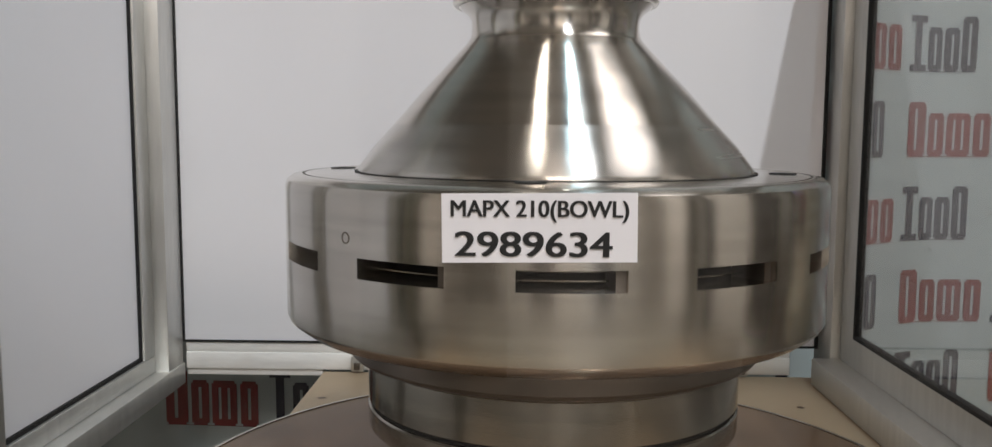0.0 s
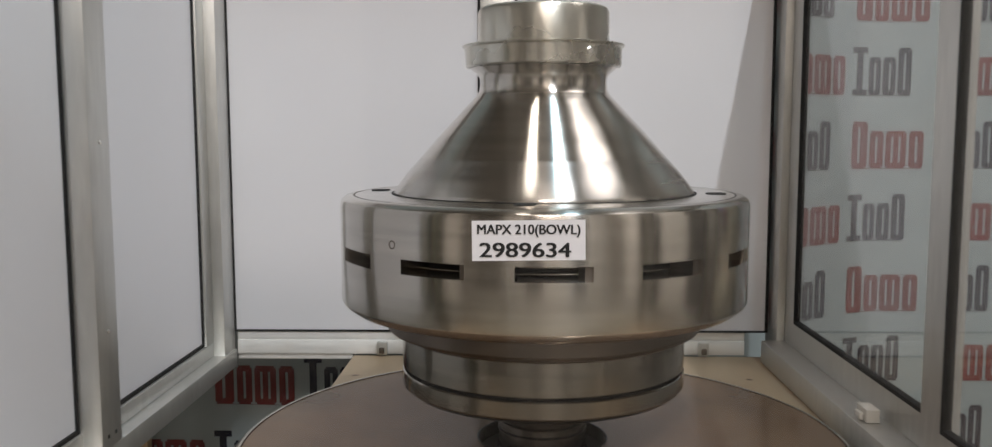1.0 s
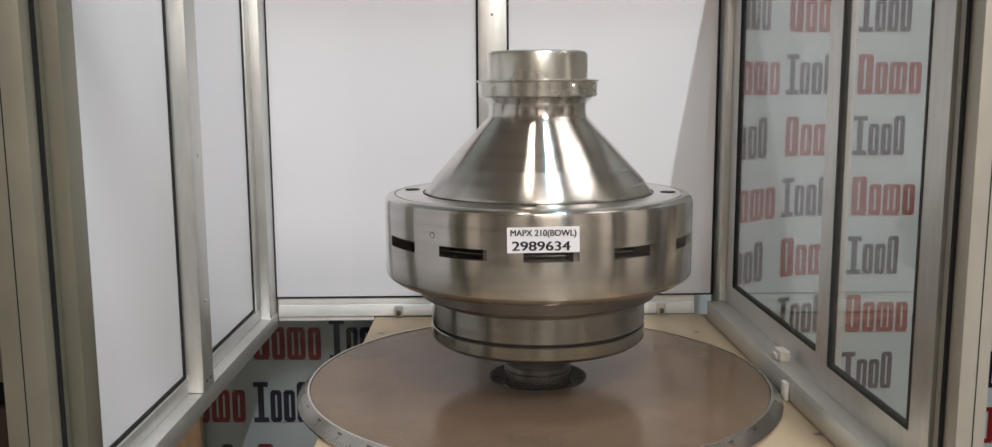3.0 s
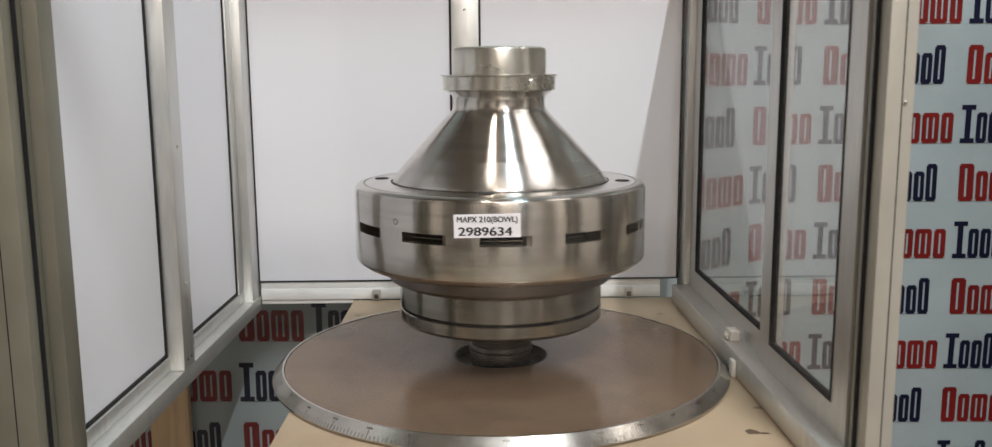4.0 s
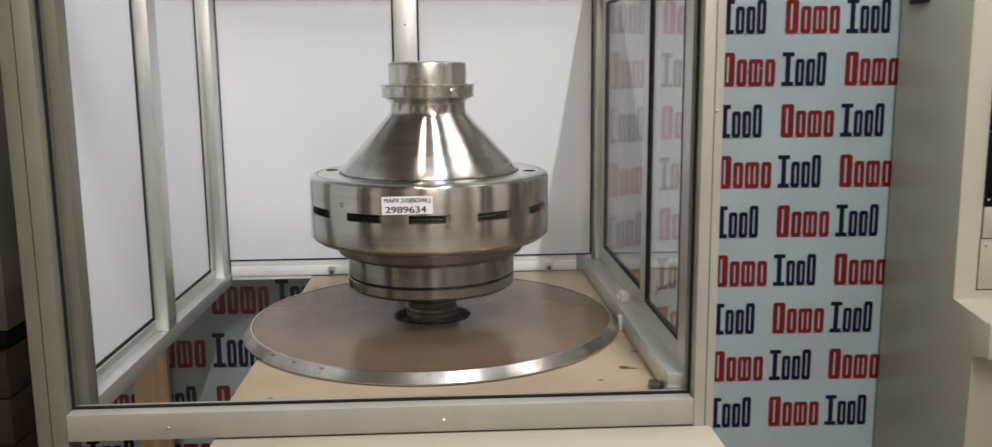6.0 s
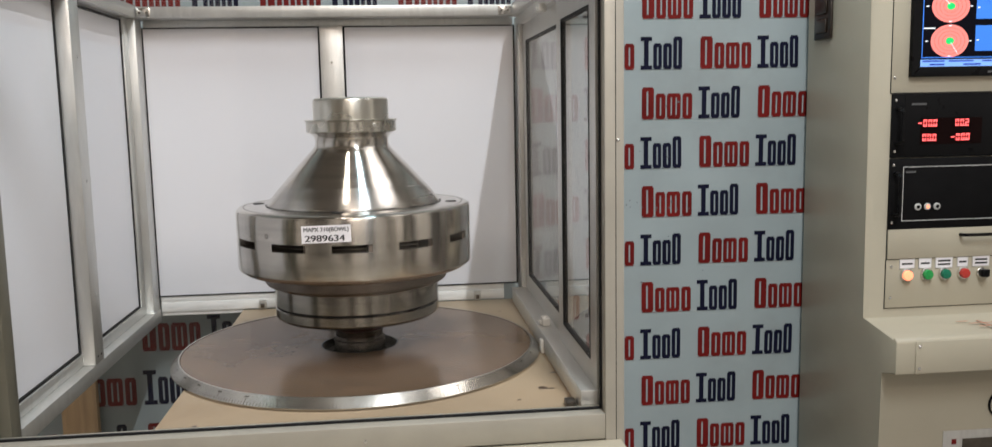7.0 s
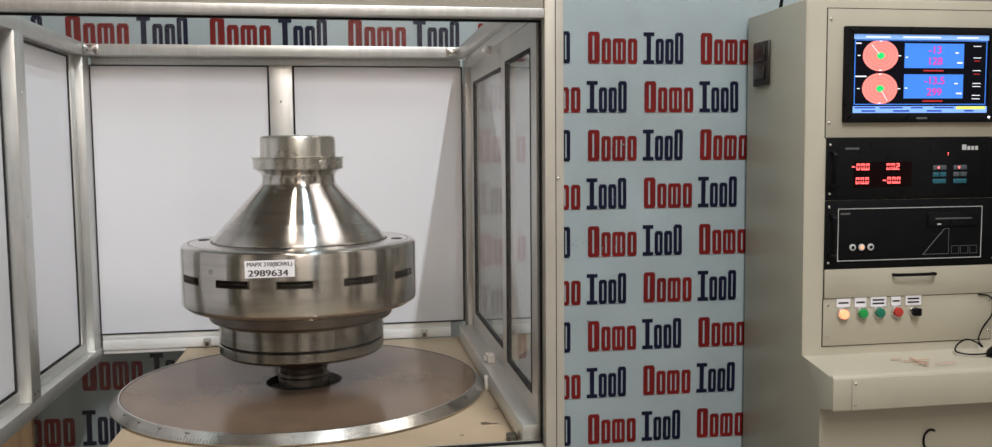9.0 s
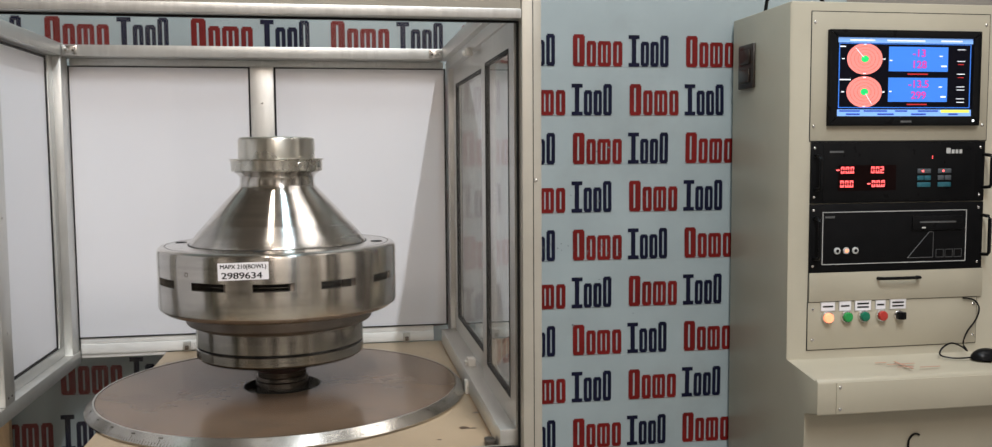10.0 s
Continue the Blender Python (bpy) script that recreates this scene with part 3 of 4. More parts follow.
side = [(1.19, FOOT), (1.19, 1.63), (CF, 1.632), (CF, 0.728), (0.70, 0.718), (0.69, 0.712), (0.69, 0.630), (0.755, 0.626), (0.755, FOOT)]
ends = [[bm.verts.new((x, y, z)) for y, z in side] for x in (1.482, 2.10)]
bm.faces.new(ends[0])
bm.faces.new(ends[1][::-1])
for i in range(len(side)):
    j = (i + 1) % len(side)
    bm.faces.new((ends[0][i], ends[0][j], ends[1][j], ends[1][i]))
bmesh.ops.bevel(bm, geom=bm.edges[:], offset=0.006, segments=2, profile=0.5, affect="EDGES")
part("housing", bm, CREAM, desk)


def plate(x0, x1, z0, z1, t=0.002, bevel=0.0006):
    """A flat plate on the cabinet's front."""
    return boxes((x0, x1, CF - t, CF - 0.0001, z0, z1), bevel=bevel)


def screw(parent, x, y, z, r=0.004):
    bm = lathe([(r, 0.0), (r, 0.0012), (r * 0.7, 0.0022), (0.0, 0.0025)], 12, True, False)
    ob = part("screw", bm, CHROME, parent)
    ob.matrix_local = Matrix.Translation((x, y, z)) @ Matrix.Rotation(radians(90), 4, "X")
    return ob


upper = part("upper_panel", plate(1.537, 2.03, 1.286, 1.606), CREAM, desk)
part("drawer_front", plate(1.541, 2.03, 0.8775, 0.9515, 0.006), CREAM, desk)
lower = part("switch_panel", plate(1.540, 2.018, 0.754, 0.8755, 0.003), CREAM, desk)
apron = part("apron_plate", boxes((1.530, 2.095, 0.6868, 0.6895, 0.633, 0.7095), bevel=0.0006), CREAM, desk)
for nm, d in (("panel_seam", (1.535, 2.032, 1.284, 1.608)), ("panel_seam", (1.539, 2.032, 0.8762, 0.953)), ("panel_seam", (1.538, 2.020, 0.752, 0.8761))):
    part(nm, frame_ring("y", d[0], d[1], d[2], d[3], CF - 0.0012, CF - 0.0003, 0.004, 0.004, 0.004, 0.004), BLACK_FILL, desk, "thin dark seam", False)
for x, z in ((1.545, 1.58), (1.545, 1.322), (2.02, 1.58), (2.017, 1.325)):
    screw(desk, x, CF - 0.002, z)
for x, z in ((1.553, 0.858), (1.553, 0.779), (2.008, 0.858), (2.008, 0.775)):
    screw(desk, x, CF - 0.003, z)
for z in (0.698, 0.645):
    screw(desk, 1.539, 0.6868, z)
bm = rod(bmesh.new(), [(1.73, CF - 0.006, 0.9335), (1.73, CF - 0.02, 0.9345), (1.733, CF - 0.026, 0.935), (1.785, CF - 0.028, 0.935), (1.837, CF - 0.026, 0.935), (1.84, CF - 0.02, 0.9345), (1.84, CF - 0.006, 0.9335)], 0.0042)
part("drawer_handle", bm, BLACK_GLOSS, desk, "black bar handle")
part("side_lock", boxes((1.474, 1.4815, 1.042, 1.136, 1.432, 1.552), (1.469, 1.4735, 1.06, 1.118, 1.447, 1.485), (1.469, 1.4735, 1.06, 1.118, 1.497, 1.537), bevel=0.003), mat("dark_brown_bakelite", (0.022, 0.014, 0.009), 0.35, 0, 0.2, 30), desk, "dark brown recessed swing handle")
part("nameplate", boxes((1.65, 1.92, 0.7525, 0.7548, 0.34, 0.462), bevel=0.0005), ALU, desk, "metal maker plate with plain marks")
part("nameplate_mark", boxes((1.672, 1.684, 0.7515, 0.7524, 0.428, 0.441)), RED_INK, desk, "", False)
part("nameplate_mark", boxes((1.70, 1.78, 0.7515, 0.7524, 0.412, 0.441), (1.672, 1.88, 0.7515, 0.7524, 0.395, 0.399)), STEEL_DARK, desk, "dark plain bars", False)
bm = rod(bmesh.new(), [(1.786 + 0.02 * math.cos(radians(a)), 0.7518, 0.524 + 0.027 * math.sin(radians(a))) for a in range(60, 281, 20)], 0.0028)
part("cable_hook", bm, BLACK_GLOSS, desk, "dark curved wire hook")
part("chalk_mark", boxes((1.71, 1.785, 0.762, 0.766, 0.7275, 0.7283), (1.72, 1.765, 0.735, 0.739, 0.7268, 0.7276), (1.745, 1.75, 0.715, 0.79, 0.7272, 0.7282), (1.775, 1.83, 0.725, 0.729, 0.7266, 0.7274), (1.69, 1.72, 0.782, 0.786, 0.7278, 0.7286)), mat("faded_red_chalk", (0.45, 0.24, 0.17), 0.8, var=0.1), desk, "faded reddish chalk strokes", False)

bm = rod(bmesh.new(), [(1.505, 1.04, 1.629), (1.505, 1.03, 1.66), (1.52, 1.01, 1.70), (1.56, 1.0, 1.72), (1.64, 1.02, 1.69), (1.70, 1.05, 1.631)], 0.005)
part("top_cable", bm, BLACK_GLOSS, desk, "black cable looped on the cabinet top")

# ---- push buttons and lamps ----


def lamp_material(name, colour, strength):
    return mat(name, colour, 0.3, 0.0, 0.05, 30, emit=strength)


AMBER = lamp_material("lit_amber_lens", (1.0, 0.30, 0.15), 1.5)
GREEN = mat("green_lens", (0.02, 0.30, 0.07), 0.2, 0, 0.1, 60)
DEEP_GREEN = mat("deep_green_lens", (0.01, 0.16, 0.09), 0.2, 0, 0.1, 60)
RED_LENS = mat("red_lens", (0.45, 0.04, 0.03), 0.25, 0, 0.1, 60)
for x, m, lab in ((1.592, AMBER, "lit amber lens"), (1.6455, GREEN, "green lens"), (1.693, DEEP_GREEN, "deep green lens"), (1.743, RED_LENS, "red lens")):
    lamp = thing("push_button", lab.replace("lens", "round push button with a metal collar"), "button", (x, CF - 0.003, 0.8365), "buttons on the switch panel")
    turn = Matrix.Rotation(radians(90), 4, "X")
    for nm, prof_, mm, lb in (("collar", [(0.016, 0.0), (0.016, 0.006), (0.0145, 0.009), (0.012, 0.009)], CHROME, ""), ("lens", [(0.0125, 0.0091), (0.0125, 0.013), (0.011, 0.0155), (0.0, 0.0165)], m, lab)):
        part(nm, lathe(prof_, 28, True, nm == "collar"), mm, lamp, lb).matrix_local = turn
knob = thing("selector_knob", "black selector knob with a metal collar", "knob", (1.791, CF - 0.003, 0.8365), "buttons on the switch panel")
part("collar", lathe([(0.0125, 0.0), (0.0125, 0.005), (0.010, 0.007)], 24), CHROME, knob).matrix_local = Matrix.Rotation(radians(90), 4, "X")
part("grip", boxes((-0.010, 0.010, -0.024, -0.0072, -0.0095, 0.0095), (-0.003, 0.003, -0.027, -0.0242, -0.0095, 0.0095), bevel=0.002), BLACK_GLOSS, knob)
for x, w, h, rows in ((1.594, 0.037, 0.021, 1), (1.6415, 0.031, 0.023, 1), (1.6915, 0.043, 0.025, 2), (1.741, 0.026, 0.022, 1), (1.79, 0.043, 0.024, 2)):
    tag = thing("caption_plate", "small white caption plate with illegible dark print", "label", (x, CF - 0.003, 0.8645), "captions over the buttons")
    part("sheet", boxes((-w / 2 - 0.002, w / 2 + 0.002, -0.0012, -0.0002, -h / 2 - 0.002, h / 2 + 0.001)), ALU, tag, "", False)
    part("card", boxes((-w / 2, w / 2, -0.0018, -0.0013, -h / 2, h / 2)), PAPER, tag, "white card", False)
    for r in range(rows):
        zz = (0.0045 if r == 0 else -0.0045) if rows == 2 else 0.0
        part("print_bar", boxes((-w * 0.38, w * 0.38, -0.0022, -0.0019, zz - 0.0022, zz + 0.0022)), BLACK_TEXT, tag, "", False)

# ---- rack instruments ----
LED = lamp_material("red_led", (1.0, 0.11, 0.11), 2.6)
LED_GLASS = mat("dark_red_filter", (0.006, 0.0015, 0.0015), 0.3, spec=0.08)
TEAL = mat("teal_key", (0.015, 0.10, 0.13), 0.4, var=0.1)
GREYKEY = mat("grey_key", (0.07, 0.08, 0.09), 0.4)
PALE_INK = mat("pale_print", (0.5, 0.5, 0.48), 0.5)
DIM_INK = mat("dim_print", (0.09, 0.09, 0.09), 0.5)
RX0, RX1 = 1.539, 2.026


def handle(parent, x, z0, z1):
    bm = rod(bmesh.new(), [(x, -0.006, z0), (x, -0.03, z0 + 0.002), (x, -0.036, z0 + 0.008), (x, -0.036, z1 - 0.008), (x, -0.03, z1 - 0.002), (x, -0.006, z1)], 0.0045)
    part("handle", bm, BLACK_GLOSS, parent, "black bow handle")


def rack(label, z0, z1):
    unit = thing("rack_unit", label, "instrument", (0, CF, 0), "rack instruments in the control cabinet")
    part("front_plate", boxes((RX0, RX1, -0.006, -0.0002, z0, z1), bevel=0.001), BLACK, unit)
    handle(unit, RX0 + 0.012, z0 + 0.035, z1 - 0.035)
    handle(unit, RX1 - 0.003, z0 + 0.035, z1 - 0.035)
    for x in (RX0 + 0.009, RX1 - 0.014):
        for z in (z0 + 0.016, z1 - 0.016):
            screw(unit, x, -0.006, z, 0.0035)
    return unit


r1 = rack("black rack display unit with four red digital readouts", 1.1285, 1.2835)
part("cover", boxes((RX0 + 0.032, RX1 - 0.03, -0.0075, -0.0062, 1.133, 1.280), bevel=0.0005), BLACK_GLOSS, r1, "glossy black display cover")
part("filter", boxes((1.612, 1.772, -0.0085, -0.0077, 1.160, 1.224)), LED_GLASS, r1, "dark red display window", False)
SEGS = {"0": "abcdef", "2": "abged", "-": "g", "1": "bc"}


def digits(text, x, z, h):
    bm = bmesh.new()
    w, t = h * 0.55, h * 0.15
    for ch in text:
        if ch == ".":
            box(bm, x - t * 1.1, x - t * 0.1, -0.0092, -0.0087, z, z + t)
            continue
        lay = {"a": (0, w, h - t, h), "g": (0, w, h / 2 - t / 2, h / 2 + t / 2), "d": (0, w, 0, t), "f": (0, t, h / 2 + t * 0.6, h - t * 1.1), "b": (w - t, w, h / 2 + t * 0.6, h - t * 1.1),
               "e": (0, t, t * 1.1, h / 2 - t * 0.6), "c": (w - t, w, t * 1.1, h / 2 - t * 0.6)}
        for s in SEGS[ch]:
            a, b, c, d = lay[s]
            box(bm, x + a, x + b, -0.0092, -0.0087, z + c, z + d)
        x += w + t * 1.6
    part("readout", bm, LED, r1, "red lit digits", False)


for text, x, z in (("-00.0", 1.606, 1.2035), ("00.2", 1.702, 1.2035), ("00.0", 1.618, 1.1685), ("-00.0", 1.692, 1.1685)):
    digits(text, x, z, 0.0165)
digits("1", 1.868, 1.237, 0.011)
for cx in (1.851, 1.909):
    for r, z in enumerate((1.2075, 1.190, 1.1725)):
        if r == 1:
            for q in (-0.010, 0.010):
                part("key", boxes((cx + q - 0.009, cx + q + 0.009, -0.0092, -0.0076, z - 0.006, z + 0.006), bevel=0.001), GREYKEY if cx > 1.9 else TEAL, r1)
        else:
            part("key", boxes((cx - 0.019, cx + 0.019, -0.0092, -0.0076, z - 0.006, z + 0.006), bevel=0.001), TEAL if r else GREYKEY, r1)
    part("key_lamp", lathe([(0.0028, 0.0), (0.0028, 0.0006)], 12), LED, r1, "red lit key lamp").matrix_local = Matrix.Translation((cx - 0.004, -0.0092, 1.2075)) @ Matrix.Rotation(radians(90), 4, "X")
part("model_mark", boxes((1.588, 1.626, -0.0082, -0.0076, 1.2555, 1.2605)), DIM_INK, r1, "", False)
part("maker_mark", boxes((1.913, 1.925, -0.0082, -0.0076, 1.252, 1.266), (1.928, 1.936, -0.0082, -0.0076, 1.252, 1.262), (1.939, 1.947, -0.0082, -0.0076, 1.252, 1.262), (1.950, 1.958, -0.0082, -0.0076, 1.252, 1.262)), PALE_INK, r1, "pale plain maker mark", False)

r2 = rack("black rack computer unit with a disk slot and sockets", 0.9535, 1.1265)
fx0, fx1, fz0, fz1 = 1.573, 1.978, 0.972, 1.1065
part("border_line", frame_ring("y", fx0, fx1, fz0, fz1, -0.0068, -0.0061, 0.0018, 0.0018, 0.0018, 0.0018), PALE_INK, r2, "pale border line", False)
slot = part("disk_slot", boxes((1.822, 1.965, -0.010, -0.0062, 1.055, 1.092), bevel=0.001), BLACK_GLOSS, r2, "black disk drive front")
part("slot_gap", boxes((1.842, 1.945, -0.0106, -0.0101, 1.074, 1.078)), DIM_INK, slot, "", False)
part("eject_key", boxes((1.848, 1.858, -0.0112, -0.0101, 1.060, 1.0635)), PALE_INK, slot, "", False)
for x, m in ((1.614, PALE_INK), (1.639, AMBER), (1.664, PALE_INK)):
    s = part("socket", lathe([(0.0085, 0.0), (0.0085, 0.003), (0.006, 0.004)], 20), PALE_INK, r2, "pale round socket")
    s.matrix_local = Matrix.Translation((x, -0.0062, 1.007)) @ Matrix.Rotation(radians(90), 4, "X")
    part("socket_core", lathe([(0.0045, 0.0041), (0.0045, 0.0048)], 14), m if m is AMBER else BLACK, s)
part("model_mark", boxes((1.58, 1.606, -0.0068, -0.0061, 1.0905, 1.0955)), DIM_INK, r2, "", False)
bm = bmesh.new()
tri = [(1.812, 0.984), (1.872, 1.050), (1.884, 1.050), (1.884, 0.984)]
for (xa, za), (xb, zb) in zip(tri, tri[1:] + tri[:1]):
    rod(bm, [(xa, -0.0064, za), (xb, -0.0064, zb)], 0.0008, 5)
part("maker_mark", bm, DIM_INK, r2, "thin dim outline of a plain wedge", False)
for k in range(3):
    bm = bmesh.new()
    x = 1.893 + k * 0.026
    loop = [(x, 0.984), (x + 0.021, 0.984), (x + 0.021, 1.004), (x, 1.004)]
    for (xa, za), (xb, zb) in zip(loop, loop[1:] + loop[:1]):
        rod(bm, [(xa, -0.0064, za), (xb, -0.0064, zb)], 0.0006, 5)
    part("maker_mark", bm, DIM_INK, r2, "thin outline block", False)

# ---- monitor ----
mon = thing("monitor", "black wide monitor showing two red polar charts on blue", "monitor", (1.579, CF - 0.0022, 1.323))
MW, MH = 0.42, 0.239
bm = frame_ring("y", 0, MW, 0, MH, -0.014, 0, 0.022, 0.022, 0.024, 0.019)
bmesh.ops.bevel(bm, geom=bm.edges[:], offset=0.0015, segments=2, profile=0.5, affect="EDGES")
part("bezel", bm, BLACK_GLOSS, mon, "black plastic bezel")
part("brand_mark", boxes((0.196, 0.226, -0.0147, -0.0141, 0.008, 0.013)), DIM_INK, mon, "grey plain maker mark", False)
part("power_lamp", boxes((0.398, 0.403, -0.0147, -0.0141, 0.010, 0.015)), lamp_material("white_led", (0.9, 0.95, 1.0), 3), mon, "lit power lamp", False)
SX0, SX1, SZ0, SZ1 = 0.0222, MW - 0.0222, 0.0242, MH - 0.0192
SW, SH = SX1 - SX0, SZ1 - SZ0
LITE = 0.62
SCR = {n: mat("screen_" + n, c, 0.4, 0, 0.0, emit=e, spec=0.08) for n, c, e in (("black", (0.003, 0.003, 0.006), 0.4), ("blue", (0.05, 0.20, 0.72), LITE), ("pale", (0.22, 0.42, 0.85), LITE), ("red", (0.88, 0.24, 0.21), LITE),
       ("line", (0.45, 0.06, 0.05), LITE), ("green", (0.02, 0.60, 0.15), LITE), ("pink", (0.62, 0.05, 0.33), LITE), ("white", (0.85, 0.88, 0.95), LITE), ("yellow", (0.75, 0.75, 0.12), LITE), ("darkred", (0.5, 0.03, 0.03), LITE), ("navy", (0.02, 0.05, 0.35), LITE))}
screen = part("screen", boxes((SX0, SX1, -0.008, -0.004, SZ0, SZ1)), SCR["black"], mon, "lit screen", False)


def flat(name, u0, u1, v0, v1, layer, m, label=""):
    y = -0.008 - 0.0004 * layer
    return part(name, boxes((SX0 + u0 * SW, SX0 + u1 * SW, y - 0.0003, y, SZ1 - v1 * SH, SZ1 - v0 * SH)), SCR[m], screen, label, False)


flat("title_bar", 0.0, 1.0, 0.0, 0.065, 1, "pale")
flat("status_bar", 0.0, 1.0, 0.915, 1.0, 1, "pale")
flat("highlight_bar", 0.77, 0.985, 0.918, 0.955, 2, "yellow")
for u0, u1, v0, v1 in ((0.012, 0.018, 0.075, 0.895), (0.982, 0.988, 0.075, 0.895), (0.012, 0.988, 0.885, 0.895), (0.012, 0.988, 0.072, 0.080)):
    flat("screen_border", u0, u1, v0, v1, 1, "blue")
for u0, u1 in ((0.09, 0.27), (0.36, 0.64), (0.76, 0.92)):
    flat("title_print", u0, u1, 0.024, 0.042, 2, "white")
for u0, u1 in ((0.02, 0.17), (0.2, 0.37), (0.43, 0.52), (0.6, 0.75)):
    flat("status_print", u0, u1, 0.925, 0.943, 2, "navy")
for u0, u1 in ((0.07, 0.17), (0.3, 0.42), (0.55, 0.66), (0.83, 0.9)):
    flat("status_print", u0, u1, 0.965, 0.985, 2, "navy")
for v0, v1, a, b in ((0.11, 0.425, "-13", "128"), (0.505, 0.815, "-13.5", "299")):
    flat("value_box", 0.375, 0.815, v0, v1, 1, "blue", "blue value box")
    for txt, v in ((a, v0 + 0.085), (b, v0 + 0.23)):
        text_part("value_print", txt, 0.026, SCR["pink"], screen, facing(SX0 + 0.60 * SW, -0.0089, SZ1 - v * SH), "pink value", 0.0004, 0.0002, 1.1)
    flat("unit_print", 0.75, 0.775, v0 + 0.11, v0 + 0.125, 2, "white")
    flat("unit_print", 0.765, 0.805, v0 + 0.235, v0 + 0.255, 2, "white")
    flat("unit_print", 0.382, 0.40, v0 + 0.17, v0 + 0.185, 2, "white")
    flat("limit_print", 0.515, 0.665, v1 + 0.026, v1 + 0.041, 1, "darkred")
for v, m in ((0.14, "white"), (0.29, "white"), (0.33, "darkred"), (0.455, "white"), (0.50, "darkred"), (0.62, "white"), (0.66, "white"), (0.775, "white"), (0.82, "white")):
    w = 0.03 if m == "white" else 0.022
    flat("side_print", 0.915 - w, 0.915 + w, v - 0.005, v + 0.004, 1, m)
for v, ang in ((0.27, 128), (0.69, 299)):
    cu, cz = SX0 + 0.2 * SW, SZ1 - v * SH
    for name, r0, r1_, lay, m in (("chart_disc", 0.0, 0.0485, 1, "red"), ("chart_ring", 0.0385, 0.0393, 2, "line"), ("chart_ring", 0.0285, 0.0293, 2, "line"), ("chart_ring", 0.0185, 0.0193, 2, "line"), ("chart_centre", 0.0, 0.0105, 3, "green")):
        bm = bmesh.new()
        segs = 40
        oz = 0.8
        y = -0.008 - 0.0004 * lay
        o = [bm.verts.new((cu + r1_ * math.cos(2 * math.pi * k / segs), y, cz + oz * r1_ * math.sin(2 * math.pi * k / segs))) for k in range(segs)]
        if r0:
            i_ = [bm.verts.new((cu + r0 * math.cos(2 * math.pi * k / segs), y, cz + oz * r0 * math.sin(2 * math.pi * k / segs))) for k in range(segs)]
            for k in range(segs):
                bm.faces.new((o[k], o[(k + 1) % segs], i_[(k + 1) % segs], i_[k]))
        else:
            bm.faces.new(o)
        part(name, bm, SCR[m], screen, "", False)
    a = radians(ang)
    bm = rod(bmesh.new(), [(cu + 0.006 * math.cos(a), -0.0093, cz + 0.005 * math.sin(a)), (cu + 0.042 * math.cos(a), -0.0093, cz + 0.034 * math.sin(a))], 0.0009, 5)
    part("chart_pointer", bm, SCR["white"], screen, "white pointer", False)
    for du, dv in ((-0.157, 0), (0.14, 0), (0, 0.185), (0, -0.185)):
        flat("axis_print", 0.2 + du - 0.010, 0.2 + du + 0.010, v + dv - 0.006, v + dv + 0.006, 1, "white")
    flat("chart_print", 0.02, 0.06 if v < 0.5 else 0.10, v - 0.163, v - 0.148, 1, "white")

# ---- mouse on the desk ----
mouse = thing("computer_mouse", "black computer mouse with a thin cord on the desk", "mouse", (2.005, 0.775, 0.7268))
bm = bmesh.new()
bmesh.ops.create_uvsphere(bm, u_segments=20, v_segments=12, radius=1.0)
for v in bm.verts:
    v.co = Vector((v.co.x * 0.052, v.co.y * 0.029, max(0.0, v.co.z) * 0.026 * (1 - 0.25 * v.co.x) + 0.001))
part("shell", bm, BLACK_GLOSS, mouse)
def curve_points(pts, n=5):
    """Points on a smooth curve through pts."""
    p = [Vector(q) for q in ([pts[0]] + list(pts) + [pts[-1]])]
    out = []
    for a, b, c, d in zip(p, p[1:], p[2:], p[3:]):
        for k in range(n):
            t = k / n
            out.append(0.5 * (2 * b + (c - a) * t + (2 * a - 5 * b + 4 * c - d) * t * t + (3 * b - a - 3 * c + d) * t ** 3))
    return out + [p[-1]]


bm = rod(bmesh.new(), curve_points([(-0.05, 0.0, 0.006), (-0.075, 0.004, 0.004), (-0.10, 0.012, 0.004), (-0.118, 0.03, 0.008), (-0.10, 0.05, 0.02), (-0.07, 0.055, 0.032), (-0.045, 0.05, 0.024), (-0.03, 0.045, 0.012), (-0.035, 0.055, 0.03), (-0.02, 0.06, 0.06), (0.005, 0.062, 0.09), (0.015, 0.064, 0.12), (0.0, 0.066, 0.142), (-0.03, 0.068, 0.1475)]), 0.0022, 6)
part("cord", bm, BLACK_GLOSS, mouse, "thin black cord")

# scaling from the mean camera eye keeps the cabinet's place in the view
set_back = Matrix.Translation(MEAN_EYE) @ Matrix.Scale(GROW, 4) @ Matrix.Translation(-MEAN_EYE)
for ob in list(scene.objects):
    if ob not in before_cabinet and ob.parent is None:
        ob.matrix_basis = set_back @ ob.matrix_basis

# ---- enclosure details ----
for x in (-0.137, 0.604):
    b = part("clamp_bolt", boxes((x - 0.012, x + 0.012, 1.886, 1.8993, 0.5985, 0.630), bevel=0.002), ALU, enc, "bolt block on the back rail")
    part("bolt_head", boxes((x - 0.006, x + 0.006, 1.878, 1.8858, 0.604, 0.618), bevel=0.002), STEEL_DARK, b, "dark bolt head")
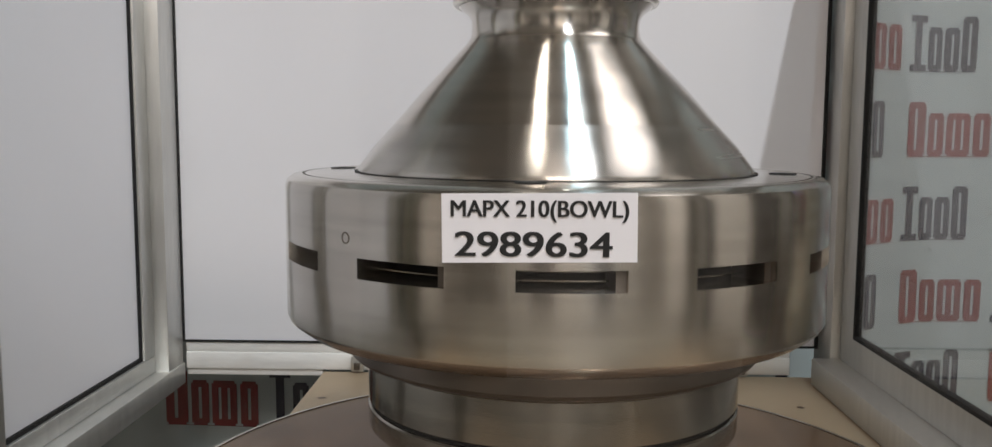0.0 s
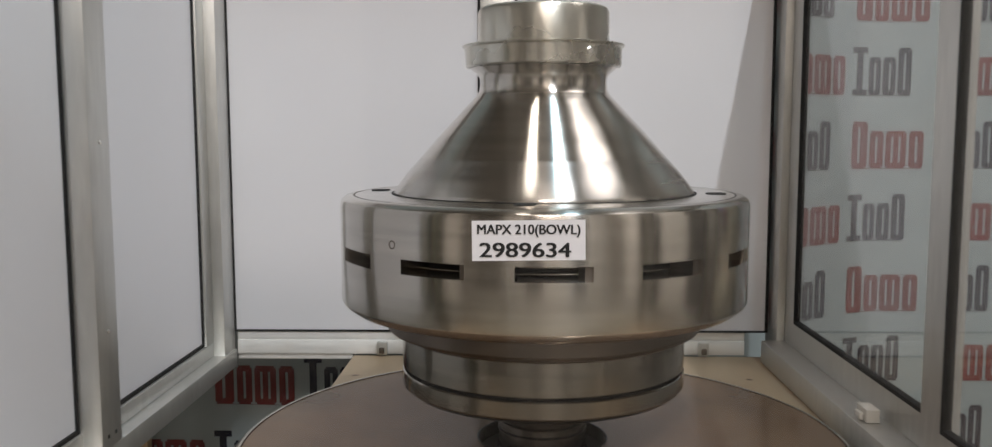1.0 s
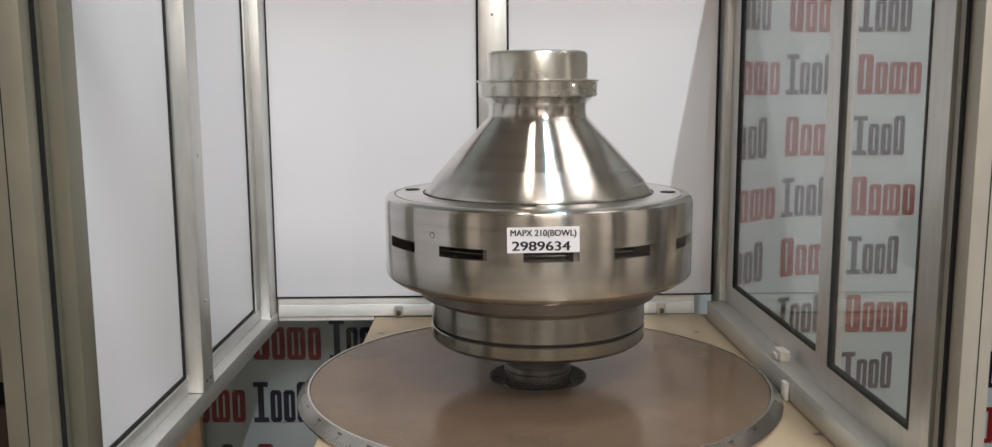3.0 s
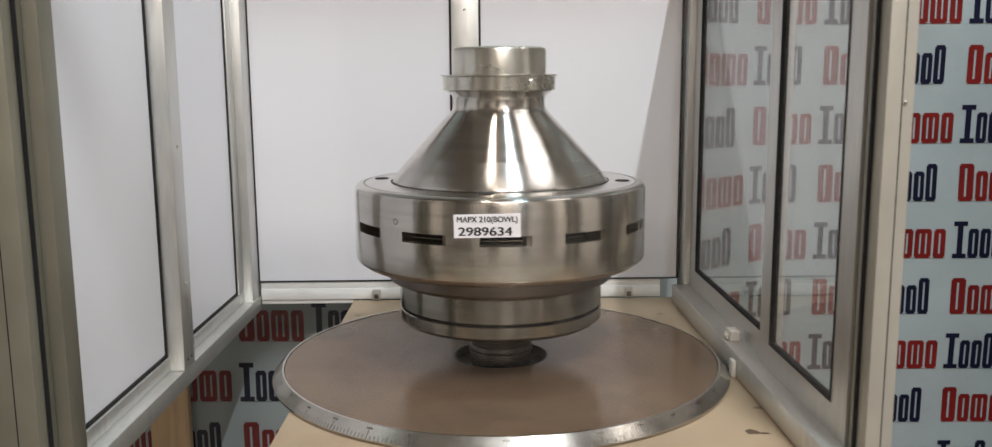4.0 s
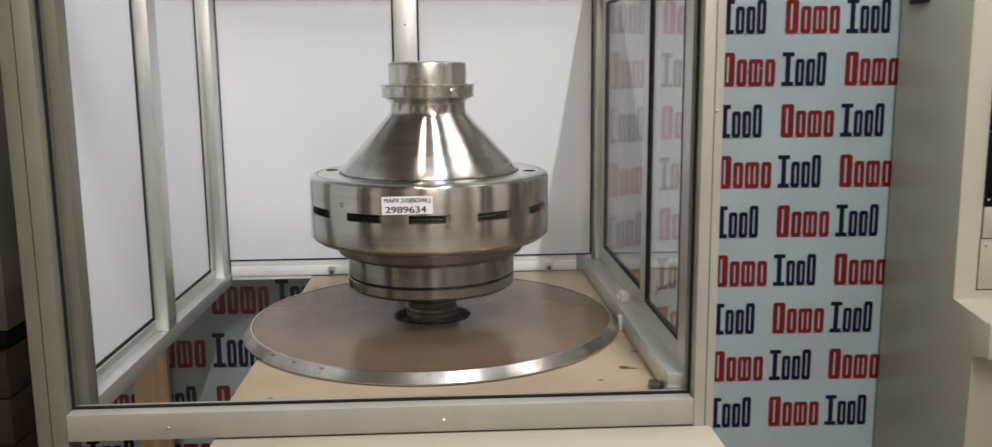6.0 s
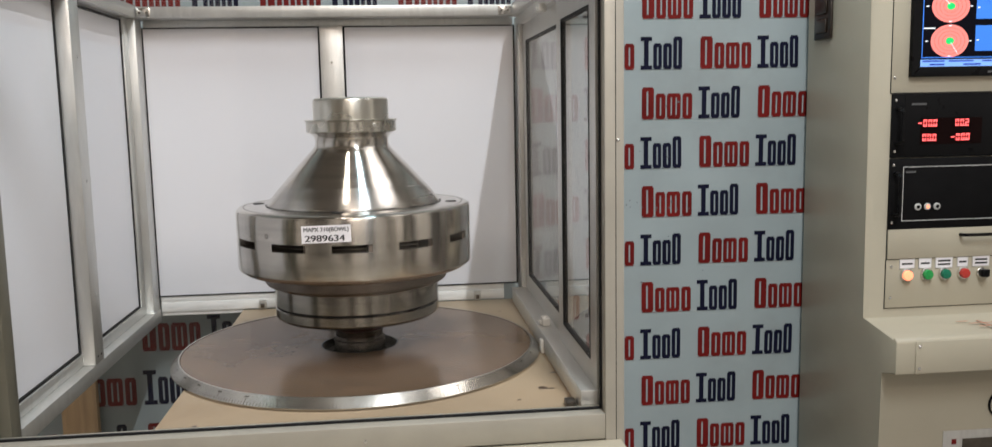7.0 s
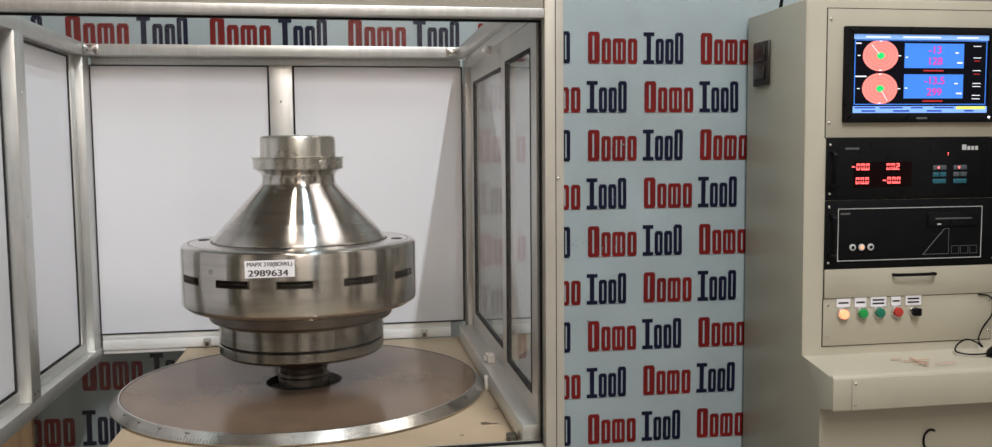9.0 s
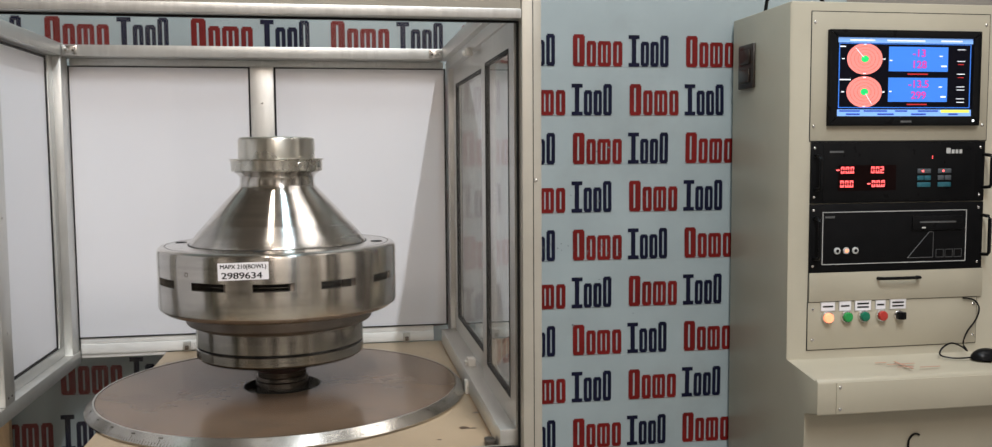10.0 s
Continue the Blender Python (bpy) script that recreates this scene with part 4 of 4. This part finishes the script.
for x in (-0.453, 0.71):
    b = part("corner_bracket", boxes((x - 0.022, x + 0.022, 1.820, 1.8245, 1.578, 1.607), bevel=0.001), CHROME, enc, "bright corner bracket")
    for dx in (-0.011, 0.011):
        part("bracket_screw", lathe([(0.004, 0), (0.004, 0.002), (0.002, 0.003)], 10), STEEL_DARK, b).matrix_local = Matrix.Translation((x + dx, 1.820, 1.592)) @ Matrix.Rotation(radians(90), 4, "X")
for x, y, z in ((0.1305, 1.89, 1.43), (0.1305, 1.89, 0.75), (0.25, 0.6, 0.585), (-0.3, 0.6, 0.585), (0.79, 0.6, 1.2)):
    screw(enc, x, y, z, 0.0035)
for y in (1.24,):
    for z in (0.80, 1.10, 1.42):
        ob = screw(enc, -0.4755, y, z, 0.0035)
        ob.matrix_local = Matrix.Translation((-0.4755, y, z)) @ Matrix.Rotation(radians(90), 4, "Y")
# black discs drawn for the dark inside of rivet holes
for y in (1.226, 1.252):
    part("rivet_hole", lathe([(0.0035, 0), (0.0035, 0.0006)], 10), BLACK_FILL, enc, "flat black disc for a shaded rivet hole").matrix_local = Matrix.Translation((-0.4755, y, 0.632)) @ Matrix.Rotation(radians(90), 4, "Y")
for x, y in ((0.707, 0.715), (0.735, 0.71)):
    part("corner_foot", boxes((x - 0.012, x + 0.012, y - 0.016, y + 0.016, 0.5975, 0.615), bevel=0.004), STEEL_DARK, enc, "grimy corner foot")
part("small_catch", boxes((0.712, 0.7215, 1.16, 1.185, 0.5975, 0.635), bevel=0.002), PLASTIC_CLEAR, enc, "milky plastic catch")
# oil spots on the top plate
random.seed(4)
SPOT = mat("dark_oil_spot", (0.10, 0.06, 0.035), 0.3)
for x, y, r in ((0.668, 0.86, 0.013), (0.69, 0.853, 0.006), (0.60, 0.78, 0.006), (0.715, 0.98, 0.008), (-0.17, 1.72, 0.008), (0.66, 1.70, 0.007), (-0.12, 0.72, 0.005)):
    bm = bmesh.new()
    bm.faces.new([bm.verts.new((x + r * random.uniform(0.6, 1.3) * math.cos(k * 0.524) * 1.2, y + r * random.uniform(0.6, 1.2) * math.sin(k * 0.524), 0.5976)) for k in range(12)])
    part("oil_spot", bm, SPOT, base, "dark oily stain", False)

# ---- things behind and beside the enclosure ----
solid("timber_board", boxes((-0.885, -0.762, 2.045, 2.075, FLOOR, 0.60), bevel=0.002), WOOD, "raw pine board standing against the banner", "board")
# enamel colour darkened for the dim corner; the cupboard's own colour is unknown
OLIVE = mat("olive_enamel_in_shade", (0.085, 0.071, 0.048), 0.5, 0, 0.08, 4, 0.05, 120)
cup = thing("steel_cupboard", "olive-grey steel cupboard with two shut doors, darkened for the shade beside the enclosure", "cupboard")
part("body", boxes((-2.0, -1.095, 1.62, 2.02, 0.505, 2.2), bevel=0.004), OLIVE, cup)
part("door", boxes((-1.99, -1.125, 1.605, 1.6195, 0.515, 1.205), bevel=0.003), OLIVE, cup)
part("door", boxes((-1.99, -1.125, 1.605, 1.6195, 1.22, 2.18), bevel=0.003), OLIVE, cup)
part("stand", boxes((-1.99, -1.12, 1.66, 2.01, 0.44, 0.504), bevel=0.003), BLACK, cup, "dark stand under the cupboard")
# brown taken nearly to black: shade under the cupboard is in the colour
CARD = mat("brown_board_in_shade", (0.03, 0.015, 0.007), 0.8, 0, 0.15, 9, 0.1, 50)
crate = thing("wooden_crate", "brown wooden crate, darkened for the shade under the cupboard", "crate")
for k in range(7):
    part("slat", boxes((-1.98, -1.12, 1.64, 2.0, FLOOR + 0.155 * k, FLOOR + 0.15 + 0.155 * k), bevel=0.004), CARD, crate)
# made-up dark sheet that fills the gap beside the cupboard with shade
GAP_SHADE = mat("gap_shade_brown", (0.035, 0.025, 0.02), 0.7, 0, 0.2, 5)
solid("gap_backing", boxes((-2.6, -1.10, 2.20, 2.22, FLOOR, 2.4)), GAP_SHADE, "dark brown sheet added behind the cupboard for the shaded gap", "board", shade=False)
# crumpled wrapping hanging beside the cupboard
random.seed(7)
bm = bmesh.new()
rows_ = []
for j in range(26):
    z = 1.62 - 0.03 * j
    cx0 = -1.045 + 0.06 * min(1, j / 12) - (0.03 * (j - 16) / 10 if j > 16 else 0)
    hw = 0.05 * (1 - 0.45 * j / 26) * (1 + 0.12 * math.sin(j * 0.9))
    rows_.append([bm.verts.new((cx0 + hw * (2 * i / 6 - 1), 1.66 + 0.016 * math.sin(i * 2.1 + j * 0.45) + random.uniform(-0.006, 0.006), z)) for i in range(7)])
for a, b in zip(rows_, rows_[1:]):
    for i in range(6):
        bm.faces.new((a[i], a[i + 1], b[i + 1], b[i]))
ret = bmesh.ops.extrude_face_region(bm, geom=bm.faces[:])
bmesh.ops.translate(bm, verts=[v for v in ret["geom"] if isinstance(v, bmesh.types.BMVert)], vec=(0, 0.003, 0))
solid("hanging_wrapping", bm, mat("tan_wrapping_paper", (0.30, 0.23, 0.165), 0.6, 0, 0.2, 14, 0.3, 30), "crumpled tan wrapping hanging beside the cupboard", "wrapping")

# ---- true size ----
for ob in list(scene.objects):
    if ob.parent is None and ob is not cam:
        ob.matrix_basis = Matrix.Scale(UNIT, 4) @ ob.matrix_basis
